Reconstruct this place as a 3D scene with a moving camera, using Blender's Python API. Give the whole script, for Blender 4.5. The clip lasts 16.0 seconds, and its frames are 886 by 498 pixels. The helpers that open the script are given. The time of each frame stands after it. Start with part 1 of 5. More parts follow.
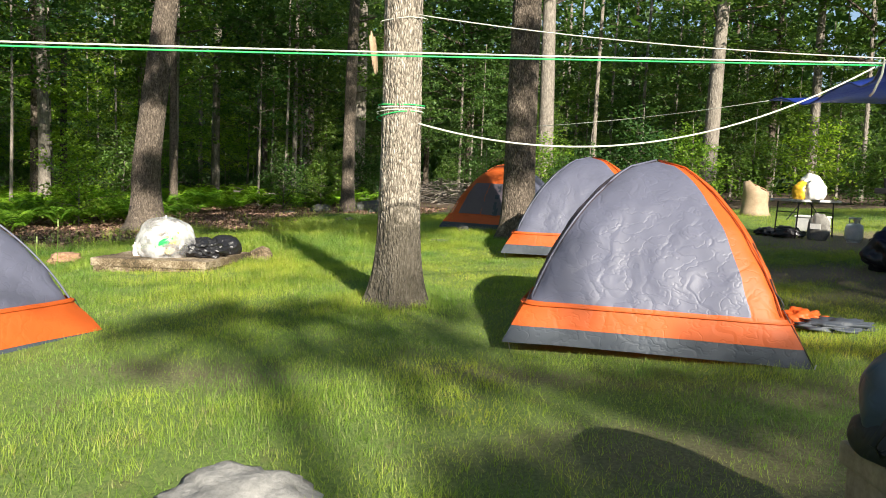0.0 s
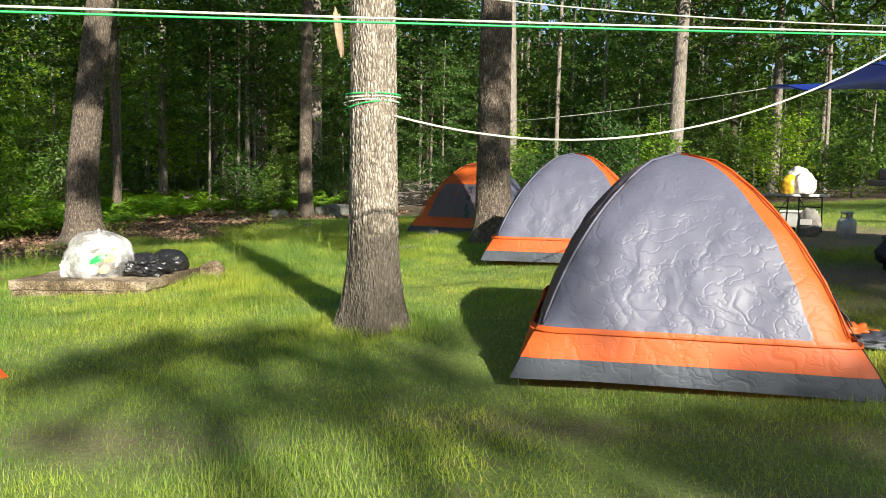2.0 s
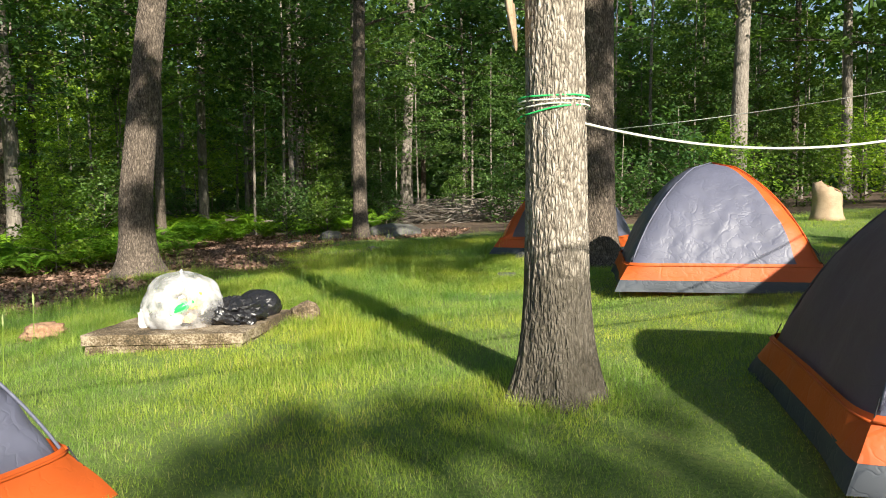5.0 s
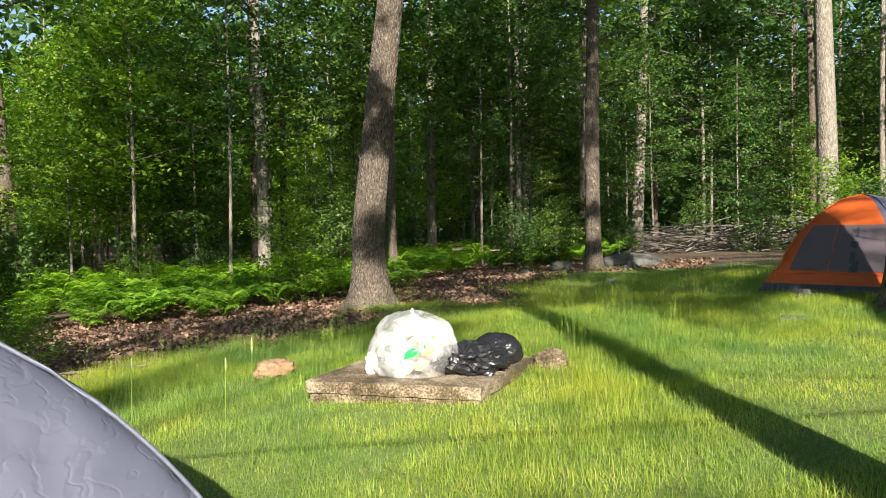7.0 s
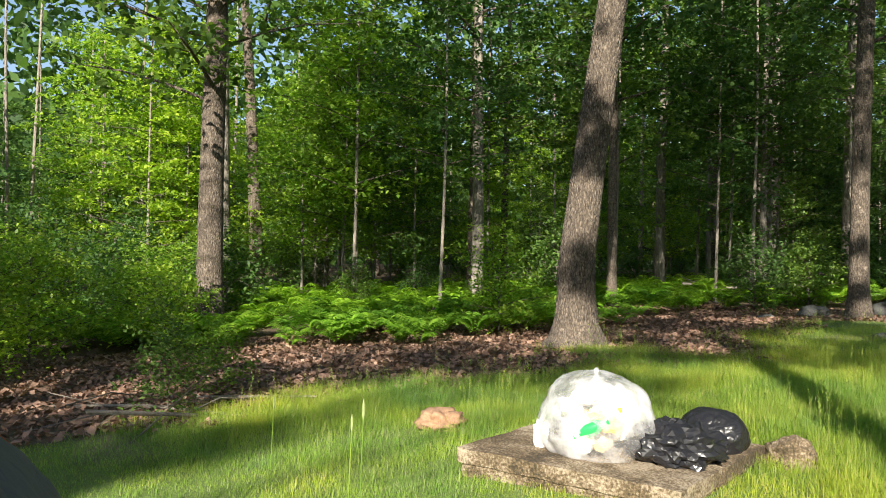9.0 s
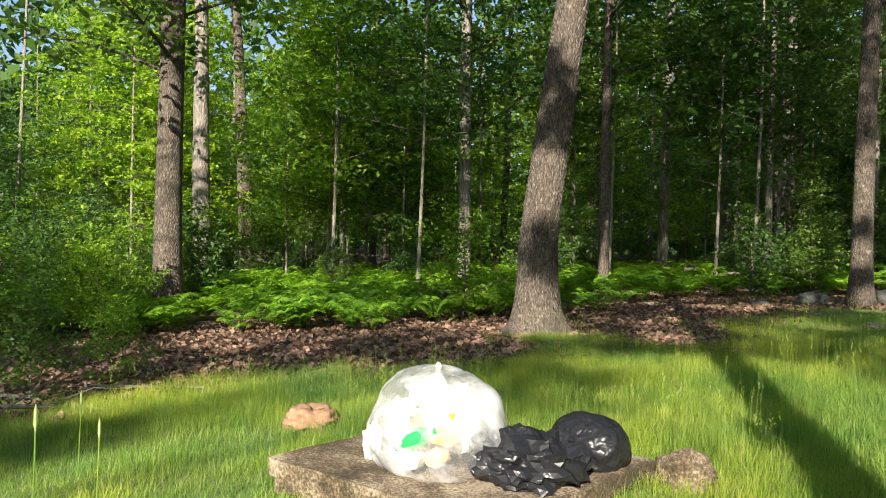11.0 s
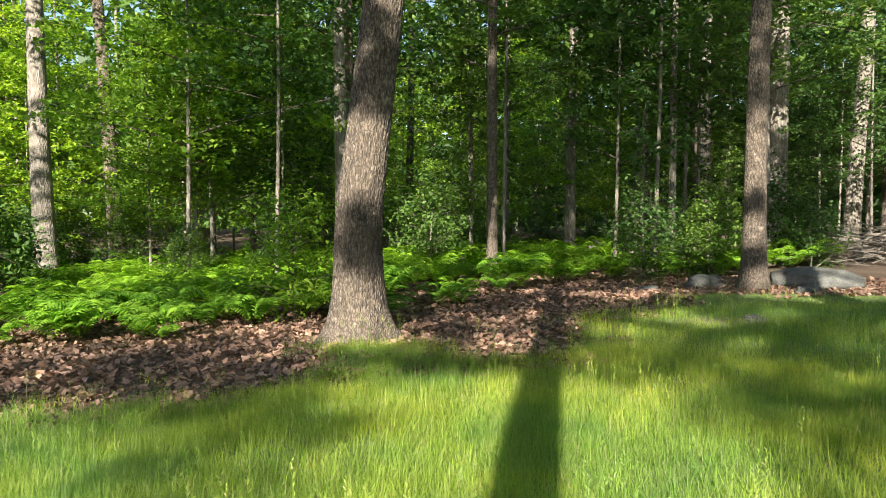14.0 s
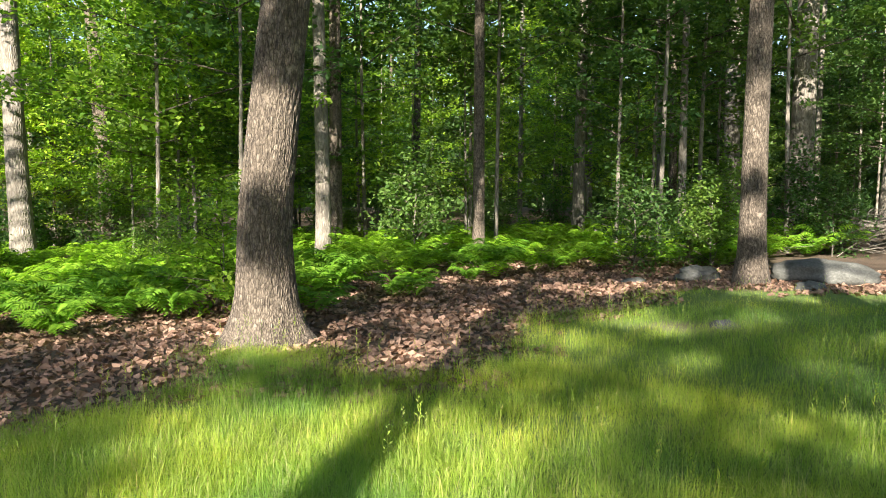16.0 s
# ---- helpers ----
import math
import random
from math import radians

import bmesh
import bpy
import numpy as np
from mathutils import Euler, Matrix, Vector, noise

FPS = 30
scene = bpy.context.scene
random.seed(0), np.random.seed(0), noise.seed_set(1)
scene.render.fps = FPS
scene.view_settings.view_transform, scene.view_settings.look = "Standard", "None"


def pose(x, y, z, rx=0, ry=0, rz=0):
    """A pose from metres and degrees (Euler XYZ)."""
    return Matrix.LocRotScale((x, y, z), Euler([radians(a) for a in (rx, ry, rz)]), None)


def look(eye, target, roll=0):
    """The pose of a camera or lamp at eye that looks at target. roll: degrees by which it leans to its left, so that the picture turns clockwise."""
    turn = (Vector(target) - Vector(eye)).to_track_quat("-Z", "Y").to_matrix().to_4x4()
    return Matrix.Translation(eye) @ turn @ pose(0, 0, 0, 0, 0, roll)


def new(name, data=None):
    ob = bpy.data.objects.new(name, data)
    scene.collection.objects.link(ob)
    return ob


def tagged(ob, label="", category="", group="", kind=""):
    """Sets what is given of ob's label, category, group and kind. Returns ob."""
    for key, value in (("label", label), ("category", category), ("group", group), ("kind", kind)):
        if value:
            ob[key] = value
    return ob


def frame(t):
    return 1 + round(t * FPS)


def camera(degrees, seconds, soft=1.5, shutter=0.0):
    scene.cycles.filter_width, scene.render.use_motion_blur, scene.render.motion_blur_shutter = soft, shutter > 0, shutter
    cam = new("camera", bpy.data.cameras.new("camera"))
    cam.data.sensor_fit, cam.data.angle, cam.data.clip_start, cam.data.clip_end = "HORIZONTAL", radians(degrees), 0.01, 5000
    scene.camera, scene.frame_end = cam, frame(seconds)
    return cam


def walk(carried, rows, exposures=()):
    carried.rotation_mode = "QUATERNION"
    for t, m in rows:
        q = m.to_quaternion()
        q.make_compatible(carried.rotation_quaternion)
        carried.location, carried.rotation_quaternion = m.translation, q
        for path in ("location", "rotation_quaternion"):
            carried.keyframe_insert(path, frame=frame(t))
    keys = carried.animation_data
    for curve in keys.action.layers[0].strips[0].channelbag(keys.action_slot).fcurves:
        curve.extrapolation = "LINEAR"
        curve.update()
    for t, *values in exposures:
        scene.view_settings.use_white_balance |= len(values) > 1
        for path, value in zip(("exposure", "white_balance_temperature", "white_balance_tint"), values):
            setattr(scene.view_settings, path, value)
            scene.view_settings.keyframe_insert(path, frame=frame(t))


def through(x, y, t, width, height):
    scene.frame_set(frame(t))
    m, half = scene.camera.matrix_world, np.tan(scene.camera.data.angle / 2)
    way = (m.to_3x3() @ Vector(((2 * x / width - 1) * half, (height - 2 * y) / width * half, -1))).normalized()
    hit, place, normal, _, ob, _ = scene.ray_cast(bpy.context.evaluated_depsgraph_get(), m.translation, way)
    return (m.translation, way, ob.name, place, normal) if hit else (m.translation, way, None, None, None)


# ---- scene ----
import itertools

cam = camera(63.7, 16.0, 1.0)
PATH = [
    (0, (1.011, -1.026, 1.214), (0.607, 0.924, 1.026), 2.2),
    (0.5, (1.011, -0.716, 1.242), (0.711, 1.252, 1.052), 2.1),
    (1, (0.954, -0.461, 1.238), (0.75, 1.52, 1.051), 2.1),
    (1.5, (0.79, -0.191, 1.231), (0.605, 1.792, 1.046), 1.7),
    (2, (0.568, -0.001, 1.216), (0.28, 1.97, 1.033), 1.0),
    (2.5, (0.298, 0.23, 1.215), (-0.194, 2.161, 1.04), 0.7),
    (3, (-0.031, 0.442, 1.226), (-0.543, 2.368, 1.052), 0.8),
    (3.5, (-0.266, 0.64, 1.22), (-0.772, 2.568, 1.05), 0.7),
    (3.7, (-0.348, 0.739, 1.232), (-0.801, 2.68, 1.065), 0.7),
    (5.8, (-1.209, 1.608, 1.345), (-1.552, 3.573, 1.203), -0.7),
    (6, (-1.293, 1.744, 1.292), (-1.682, 3.701, 1.158), -0.7),
    (6.5, (-1.498, 2.06, 1.361), (-2.063, 3.975, 1.233), -0.8),
    (7, (-1.591, 2.395, 1.314), (-2.517, 4.167, 1.254), -1.3),
    (7.5, (-1.756, 2.737, 1.303), (-2.94, 4.348, 1.253), -1.0),
    (8, (-1.875, 3.009, 1.329), (-3.154, 4.547, 1.286), -0.7),
    (8.5, (-1.952, 3.288, 1.328), (-3.314, 4.752, 1.328), 0.0),
    (8.7, (-1.994, 3.437, 1.382), (-3.402, 4.858, 1.4), 0.5),
    (10.8, (-1.777, 5.05, 1.265), (-3.265, 6.387, 1.241), 1.3),
    (11, (-1.821, 5.224, 1.291), (-3.305, 6.564, 1.263), 1.2),
    (11.5, (-1.869, 5.623, 1.289), (-3.346, 6.971, 1.249), 0.6),
    (12, (-1.921, 6.047, 1.318), (-3.392, 7.402, 1.272), -0.2),
    (12.5, (-2.005, 6.518, 1.306), (-3.446, 7.903, 1.235), -0.1),
    (13, (-1.999, 7.003, 1.343), (-3.4, 8.428, 1.259), -0.2),
    (13.5, (-1.955, 7.509, 1.437), (-3.344, 8.945, 1.345), -0.2),
    (14, (-1.974, 8.033, 1.434), (-3.358, 9.473, 1.342), 0.0),
    (14.5, (-1.892, 8.543, 1.455), (-3.271, 9.988, 1.353), 0.2),
    (15, (-1.832, 9.037, 1.516), (-3.21, 10.481, 1.384), 0.4),
    (15.5, (-1.862, 9.517, 1.518), (-3.253, 10.947, 1.379), 0.7),
    (16, (-1.837, 9.98, 1.534), (-3.305, 11.33, 1.38), 0.1),
]
EXPOSURES = [(0.0, 1.12), (4.0, 1.12), (7.0, 1.27), (11.0, 1.22), (12.5, 1.36), (13.5, 1.58), (14.5, 1.8), (16.0, 1.95)]
walk(cam, [(t, look(eye, target, roll)) for t, eye, target, roll in PATH], EXPOSURES)

# ---- world and sun ----
SUN_WAY = Vector((-0.56, 0.83, 0)).normalized() * math.cos(radians(27)) + Vector((0, 0, -math.sin(radians(27))))
world = bpy.data.worlds.new("world")
scene.world = world
world.use_nodes = True
wn = world.node_tree.nodes
sky = wn.new("ShaderNodeTexSky")
sky.sky_type = "NISHITA"
sky.sun_disc = False
sky.sun_elevation = radians(27)
sky.sun_rotation = math.atan2(0.56, -0.83)
world.node_tree.links.new(sky.outputs[0], wn["Background"].inputs[0])
wn["Background"].inputs[1].default_value = 0.074
sun = new("sun", bpy.data.lights.new("sun", "SUN"))
sun.data.energy = 5.0
sun.data.angle = radians(0.6)
sun.data.color = (1.0, 0.93, 0.80)
sun.matrix_world = look(-SUN_WAY * 60, (0, 0, 0))


# ---- materials ----
def material(name, rough=0.8, metal=0.0):
    m = bpy.data.materials.new(name)
    m.use_nodes = True
    b = m.node_tree.nodes["Principled BSDF"]
    b.inputs["Roughness"].default_value = rough
    b.inputs["Metallic"].default_value = metal
    return m, m.node_tree.nodes, m.node_tree.links, b


def node(nodes, kind, **sockets):
    n = nodes.new(kind)
    for k, v in sockets.items():
        n.inputs[k].default_value = v
    return n


def ramp(nodes, links, fac, stops):
    r = nodes.new("ShaderNodeValToRGB")
    while len(r.color_ramp.elements) < len(stops):
        r.color_ramp.elements.new(0.5)
    for e, (p, c) in zip(r.color_ramp.elements, stops):
        e.position, e.color = p, (*c, 1)
    links.new(fac, r.inputs[0])
    return r.outputs[0]


def mixed(nodes, links, fac, a, b, mode="MIX"):
    n = nodes.new("ShaderNodeMix")
    n.data_type, n.blend_type = "RGBA", mode
    for sock, v in ((n.inputs[0], fac), (n.inputs[6], a), (n.inputs[7], b)):
        if isinstance(v, (int, float)):
            sock.default_value = v
        elif isinstance(v, tuple):
            sock.default_value = (*v, 1)
        else:
            links.new(v, sock)
    return n.outputs[2]


def coords(nodes, links, scale=(1, 1, 1), what="Object"):
    tc = nodes.new("ShaderNodeTexCoord")
    mp = nodes.new("ShaderNodeMapping")
    mp.inputs["Scale"].default_value = scale
    links.new(tc.outputs[what], mp.inputs[0])
    return mp.outputs[0]


def noise_of(nodes, links, vec, scale, detail=4.0, rough=0.6):
    n = node(nodes, "ShaderNodeTexNoise", Scale=scale, Detail=detail, Roughness=rough)
    links.new(vec, n.inputs["Vector"])
    return n.outputs["Fac"]


def bumped(nodes, links, bsdf, height, strength, distance):
    b = node(nodes, "ShaderNodeBump", Strength=strength, Distance=distance)
    links.new(height, b.inputs["Height"])
    links.new(b.outputs[0], bsdf.inputs["Normal"])


def speckled(name, stops, scale, rough=0.8, metal=0.0, bump=0.3, depth=0.01, stretch=(1, 1, 1), fine=8.0):
    """A surface with colour and relief at two scales."""
    m, n, l, b = material(name, rough, metal)
    v = coords(n, l, stretch)
    big = noise_of(n, l, v, scale)
    small = noise_of(n, l, v, scale * fine, 6.0, 0.7)
    both = node(n, "ShaderNodeMath")
    both.operation = "ADD"
    half = node(n, "ShaderNodeMath")
    half.operation = "MULTIPLY"
    half.inputs[1].default_value = 0.5
    l.new(big, both.inputs[0])
    l.new(small, both.inputs[1])
    l.new(both.outputs[0], half.inputs[0])
    l.new(ramp(n, l, half.outputs[0], stops), b.inputs["Base Color"])
    bumped(n, l, b, half.outputs[0], bump, depth)
    return m


def bark(name, dark, mid, light, scale=1.0, moss=(0.05, 0.07, 0.02), moss_height=0.0, crack=0.75):
    m, n, l, b = material(name, 0.92)
    v = coords(n, l, (1, 1, 0.32))
    w = coords(n, l)
    ridge = noise_of(n, l, v, 26 * scale, 6.0, 0.62)
    plate = node(n, "ShaderNodeTexVoronoi", Scale=32 * scale, Randomness=1.0)
    plate.feature = "DISTANCE_TO_EDGE"
    l.new(v, plate.inputs["Vector"])
    col = ramp(n, l, ridge, [(0.30, dark), (0.47, mid), (0.68, light)])
    gap = ramp(n, l, plate.outputs[0], [(0.0, (0.14, 0.12, 0.10)), (0.13, (0.8, 0.8, 0.8)), (0.3, (1, 1, 1))])
    col = mixed(n, l, crack, col, gap, "MULTIPLY")
    lichen = ramp(n, l, noise_of(n, l, w, 5.0, 5.0, 0.7), [(0.60, (0, 0, 0)), (0.68, (1, 1, 1))])
    spot = node(n, "ShaderNodeMath")
    spot.operation = "MULTIPLY"
    spot.inputs[1].default_value = crack
    l.new(lichen, spot.inputs[0])
    col = mixed(n, l, spot.outputs[0], col, tuple(min(1, c * 1.2) for c in light))
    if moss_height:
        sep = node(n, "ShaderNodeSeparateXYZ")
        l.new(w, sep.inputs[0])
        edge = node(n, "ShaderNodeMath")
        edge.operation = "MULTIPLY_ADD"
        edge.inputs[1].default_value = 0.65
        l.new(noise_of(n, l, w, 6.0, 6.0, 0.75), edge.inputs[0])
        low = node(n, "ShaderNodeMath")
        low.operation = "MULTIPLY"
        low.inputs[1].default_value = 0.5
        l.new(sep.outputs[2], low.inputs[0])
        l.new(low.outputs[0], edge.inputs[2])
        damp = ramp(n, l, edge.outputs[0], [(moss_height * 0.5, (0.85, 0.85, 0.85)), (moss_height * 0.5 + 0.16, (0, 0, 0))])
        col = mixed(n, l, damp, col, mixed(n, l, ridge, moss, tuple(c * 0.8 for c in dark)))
    l.new(col, b.inputs["Base Color"])
    hgt = node(n, "ShaderNodeMath")
    hgt.operation = "MULTIPLY_ADD"
    hgt.inputs[1].default_value = 1.5
    l.new(plate.outputs[0], hgt.inputs[0])
    l.new(ridge, hgt.inputs[2])
    bumped(n, l, b, hgt.outputs[0], 0.9, 0.03)
    return m


def leafy(name, dark, light, through=0.45, rough=0.45, by_object=0.35, dry=None, patches=False):
    """Leaves: gloss on top, light coming through, each one a little different."""
    m, n, l, b = material(name, rough)
    geo = n.new("ShaderNodeNewGeometry")
    info = n.new("ShaderNodeObjectInfo")
    col = ramp(n, l, geo.outputs["Random Per Island"], [(0.0, dark), (1.0, light)] if not dry else [(0.0, dark), (0.86, light), (0.94, dry)])
    tint = ramp(n, l, info.outputs["Random"], [(0.0, (0.5, 0.66, 0.75)), (0.5, (1, 1, 1)), (1.0, (1.5, 1.3, 0.75))])
    col = mixed(n, l, by_object, col, tint, "MULTIPLY")
    if patches:
        for size, low, high in ((0.45, (0.62, 0.80, 0.95), (1.22, 1.08, 0.85)), (2.3, (0.70, 0.78, 0.80), (1.18, 1.14, 1.1))):
            spots = noise_of(n, l, geo.outputs["Position"], size, 4.0, 0.6)
            col = mixed(n, l, 1.0, col, ramp(n, l, spots, [(0.36, low), (0.62, high)]), "MULTIPLY")
    l.new(col, b.inputs["Base Color"])
    b.inputs["Specular IOR Level"].default_value = 0.25
    tr = n.new("ShaderNodeBsdfTranslucent")
    l.new(mixed(n, l, 1.0, col, (1.5, 1.62, 0.75), "MULTIPLY"), tr.inputs[0])
    mx = n.new("ShaderNodeMixShader")
    mx.inputs[0].default_value = through
    l.new(b.outputs[0], mx.inputs[1])
    l.new(tr.outputs[0], mx.inputs[2])
    l.new(mx.outputs[0], n["Material Output"].inputs[0])
    return m


def fabric(name, colour, rough=0.45, through=0.15, crease=0.6):
    m, n, l, b = material(name, rough)
    v = coords(n, l)
    wide = noise_of(n, l, v, 3.0, 3.0)
    col = mixed(n, l, 0.35, colour, ramp(n, l, wide, [(0.3, tuple(c * 0.8 for c in colour)), (0.7, tuple(min(1, c * 1.15) for c in colour))]))
    l.new(col, b.inputs["Base Color"])
    folds = []
    for size, stretch, bend in ((2.6, (1.0, 1.0, 1.0), 0.0), (7.0, (1.0, 1.0, 1.3), 0.0)):
        k = node(n, "ShaderNodeTexNoise", Scale=size, Detail=2.0, Roughness=0.55, Distortion=bend)
        l.new(coords(n, l, stretch), k.inputs["Vector"])
        far = node(n, "ShaderNodeMath")
        far.operation = "SUBTRACT"
        far.inputs[1].default_value = 0.5
        l.new(k.outputs["Fac"], far.inputs[0])
        fold = node(n, "ShaderNodeMath")
        fold.operation = "ABSOLUTE"
        l.new(far.outputs[0], fold.inputs[0])
        cap = node(n, "ShaderNodeMath")
        cap.operation = "MINIMUM"
        cap.inputs[1].default_value = 0.045
        l.new(fold.outputs[0], cap.inputs[0])
        folds.append(cap.outputs[0])
    ad = node(n, "ShaderNodeMath")
    ad.operation = "MULTIPLY_ADD"
    ad.inputs[1].default_value = 0.55
    l.new(folds[1], ad.inputs[0])
    l.new(folds[0], ad.inputs[2])
    bumped(n, l, b, ad.outputs[0], crease, 0.16)
    if through:
        tr = n.new("ShaderNodeBsdfTranslucent")
        l.new(col, tr.inputs[0])
        mx = n.new("ShaderNodeMixShader")
        mx.inputs[0].default_value = through
        l.new(b.outputs[0], mx.inputs[1])
        l.new(tr.outputs[0], mx.inputs[2])
        l.new(mx.outputs[0], n["Material Output"].inputs[0])
    return m


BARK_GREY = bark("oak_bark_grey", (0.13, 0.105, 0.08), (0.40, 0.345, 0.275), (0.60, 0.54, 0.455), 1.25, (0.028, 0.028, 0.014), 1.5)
BARK_BROWN = bark("oak_bark_brown", (0.055, 0.042, 0.032), (0.15, 0.118, 0.09), (0.29, 0.235, 0.185), 1.15, crack=0.75)
BARK_SMOOTH = bark("maple_bark", (0.13, 0.11, 0.09), (0.23, 0.20, 0.165), (0.36, 0.32, 0.27), 0.6, crack=0.25)
LEAF_CANOPY = leafy("canopy_leaf", (0.046, 0.10, 0.032), (0.125, 0.21, 0.056), 0.43, 0.45, 0.6)
LEAF_UNDER = leafy("understory_leaf", (0.058, 0.125, 0.040), (0.155, 0.255, 0.072), 0.45, 0.45, 0.7)
LEAF_FAR = leafy("far_leaf", (0.035, 0.08, 0.024), (0.11, 0.20, 0.05), 0.42)
LEAF_FERN = leafy("fern_leaf", (0.12, 0.26, 0.025), (0.28, 0.46, 0.05), 0.45, 0.5, 0.6)
GRASS = leafy("grass_blade", (0.24, 0.345, 0.055), (0.43, 0.51, 0.115), 0.5, 0.5, 0.0, (0.52, 0.48, 0.22), True)
# Young maple green, raised well past leaf tone so the sprays look sunlit.
LEAF_BRIGHT = leafy("sunlit_maple_leaf", (0.115, 0.235, 0.03), (0.36, 0.49, 0.07), 0.5, 0.45, 0.5)
DEAD_LEAF = leafy("dead_leaf", (0.15, 0.088, 0.064), (0.43, 0.275, 0.20), 0.1, 0.75, 0.0)
TENT_GREY = fabric("tent_grey_nylon", (0.122, 0.128, 0.182), 0.5, 0.08, 0.38)
TENT_ORANGE = fabric("tent_orange_nylon", (0.62, 0.115, 0.018), 0.55, 0.2, 0.3)
TENT_TUB = fabric("tent_tub_cloth", (0.045, 0.055, 0.072), 0.62, 0.0, 0.4)
TENT_DARK = fabric("tent_mesh_and_shaded_side", (0.15, 0.12, 0.145), 0.7, 0.25, 0.3)
CONCRETE = speckled("concrete", [(0.41, (0.045, 0.034, 0.018)), (0.50, (0.15, 0.105, 0.06)), (0.60, (0.40, 0.33, 0.24))], 3.5, 0.9, 0, 0.9, 0.03, fine=16)
STONE = speckled("field_stone", [(0.3, (0.045, 0.045, 0.04)), (0.5, (0.105, 0.105, 0.095)), (0.7, (0.20, 0.195, 0.18))], 4.0, 0.9, 0, 0.6, 0.03)
STONE_PALE = speckled("pale_boulder", [(0.3, (0.13, 0.13, 0.125)), (0.5, (0.24, 0.235, 0.225)), (0.7, (0.36, 0.35, 0.33))], 4.0, 0.9, 0, 0.6, 0.03)
WOOD = speckled("cut_wood", [(0.3, (0.25, 0.17, 0.10)), (0.7, (0.48, 0.36, 0.24))], 6.0, 0.8, 0, 0.4, 0.01)
DEADWOOD = speckled("dead_wood", [(0.3, (0.08, 0.065, 0.05)), (0.7, (0.34, 0.30, 0.25))], 6.0, 0.9, 0, 0.5, 0.01)


# ---- helpers for building ----
def linked(name, verts, faces, mat, parent=None, label="", smooth=False):
    me = bpy.data.meshes.new(name)
    me.from_pydata([tuple(v) for v in verts], [], [tuple(f) for f in faces])
    for x in (mat if isinstance(mat, (list, tuple)) else [mat]):
        me.materials.append(x)
    if smooth:
        me.polygons.foreach_set("use_smooth", [True] * len(me.polygons))
    me.update()
    ob = new(name, me)
    ob.parent = parent
    return tagged(ob, label)


def part(name, bm, mat, parent=None, label="", smooth=False):
    me = bpy.data.meshes.new(name)
    bm.to_mesh(me)
    bm.free()
    for x in (mat if isinstance(mat, (list, tuple)) else [mat]):
        me.materials.append(x)
    if smooth:
        me.polygons.foreach_set("use_smooth", [True] * len(me.polygons))
    ob = new(name, me)
    ob.parent = parent
    return tagged(ob, label)


def thing(name, m, label, category, group="", kind=""):
    ob = new(name)
    ob.empty_display_size = 0.2
    ob.matrix_world = m
    return tagged(ob, label, category, group, kind)


def gz(x, y):
    """Height of the ground."""
    x, y = np.asarray(x, float), np.asarray(y, float)
    z = 0.044 * 22 * np.tanh((x - 1) / 22) + 0.028 * 30 * np.tanh((y - 8) / 30) + 0.06
    z = z + 0.10 * np.exp(-(((x + 4.75) ** 2 + (y - 8.06) ** 2) / 2.2))
    z = z - 0.10 * np.exp(-((x - 2) ** 2 + (y - 4) ** 2) / 9)
    z = z + 0.012 * np.sin(1.7 * x + 0.6 * y) + 0.010 * np.sin(1.1 * x - 2.1 * y + 1) + 0.006 * np.sin(4.1 * x + 3.3 * y)
    return z


def gh(x, y):
    return float(gz(x, y))


CLEARING = [(-10.5, -6), (-9.9, 2), (-9.4, 6.6), (-9.4, 8.8), (-8.5, 10.2), (-7.7, 12.2), (-8.3, 12.9), (-9.6, 13.2), (-9.4, 13.75), (-8.2, 13.9), (-6.9, 13.4),
            (-6.2, 14.1), (-7.2, 15.7), (-7.8, 16.8), (-7.5, 18.6), (-7.8, 20.6), (-6.2, 21), (-4.5, 21.3), (-2, 22), (3, 23), (9, 25), (16, 25), (18, 15), (16, 0), (14, -9), (2, -11)]


def edge_distance(x, y, poly):
    """Distance to the edge of a polygon, positive inside it."""
    x, y = np.asarray(x, float), np.asarray(y, float)
    inside = np.zeros(x.shape, bool)
    best = np.full(x.shape, 1e9)
    for (ax, ay), (bx, by) in zip(poly, poly[1:] + poly[:1]):
        dx, dy = bx - ax, by - ay
        u = np.clip(((x - ax) * dx + (y - ay) * dy) / (dx * dx + dy * dy), 0, 1)
        best = np.minimum(best, np.hypot(x - ax - u * dx, y - ay - u * dy))
        cross = (ay > y) != (by > y)
        with np.errstate(divide="ignore", invalid="ignore"):
            inside ^= cross & (x < dx * (y - ay) / (dy if dy else 1e-9) + ax)
    return np.where(inside, best, -best)


def lumps(x, y, seed=0.0):
    """Smooth pseudo-random field, about -1 to 1."""
    return (np.sin(1.3 * x + 0.7 * y + seed) + np.sin(-0.9 * x + 1.6 * y + 2 * seed + 1) + np.sin(2.7 * x - 2.2 * y + seed * 3)
            + 0.7 * np.sin(4.9 * x + 3.8 * y + seed) + 0.5 * np.sin(-7.3 * x + 6.1 * y)) / 3.2


DIRT_SPOTS = [(4.2, 9.0, 1.7, 1.0), (6.0, 7.5, 2.5, 1.6), (5.5, 13.0, 3.2, 2.2), (-1.7, 3.5, 1.0, 0.3), (2.0, 2.6, 1.7, 0.75), (0.5, 4.0, 0.9, 0.3), (2.6, 3.9, 1.0, 0.4),
              (-5.9, 17.4, 0.6, 0.35), (-5.8, 13.2, 0.35, 0.3), (-8.6, 6.0, 0.7, 0.3)]


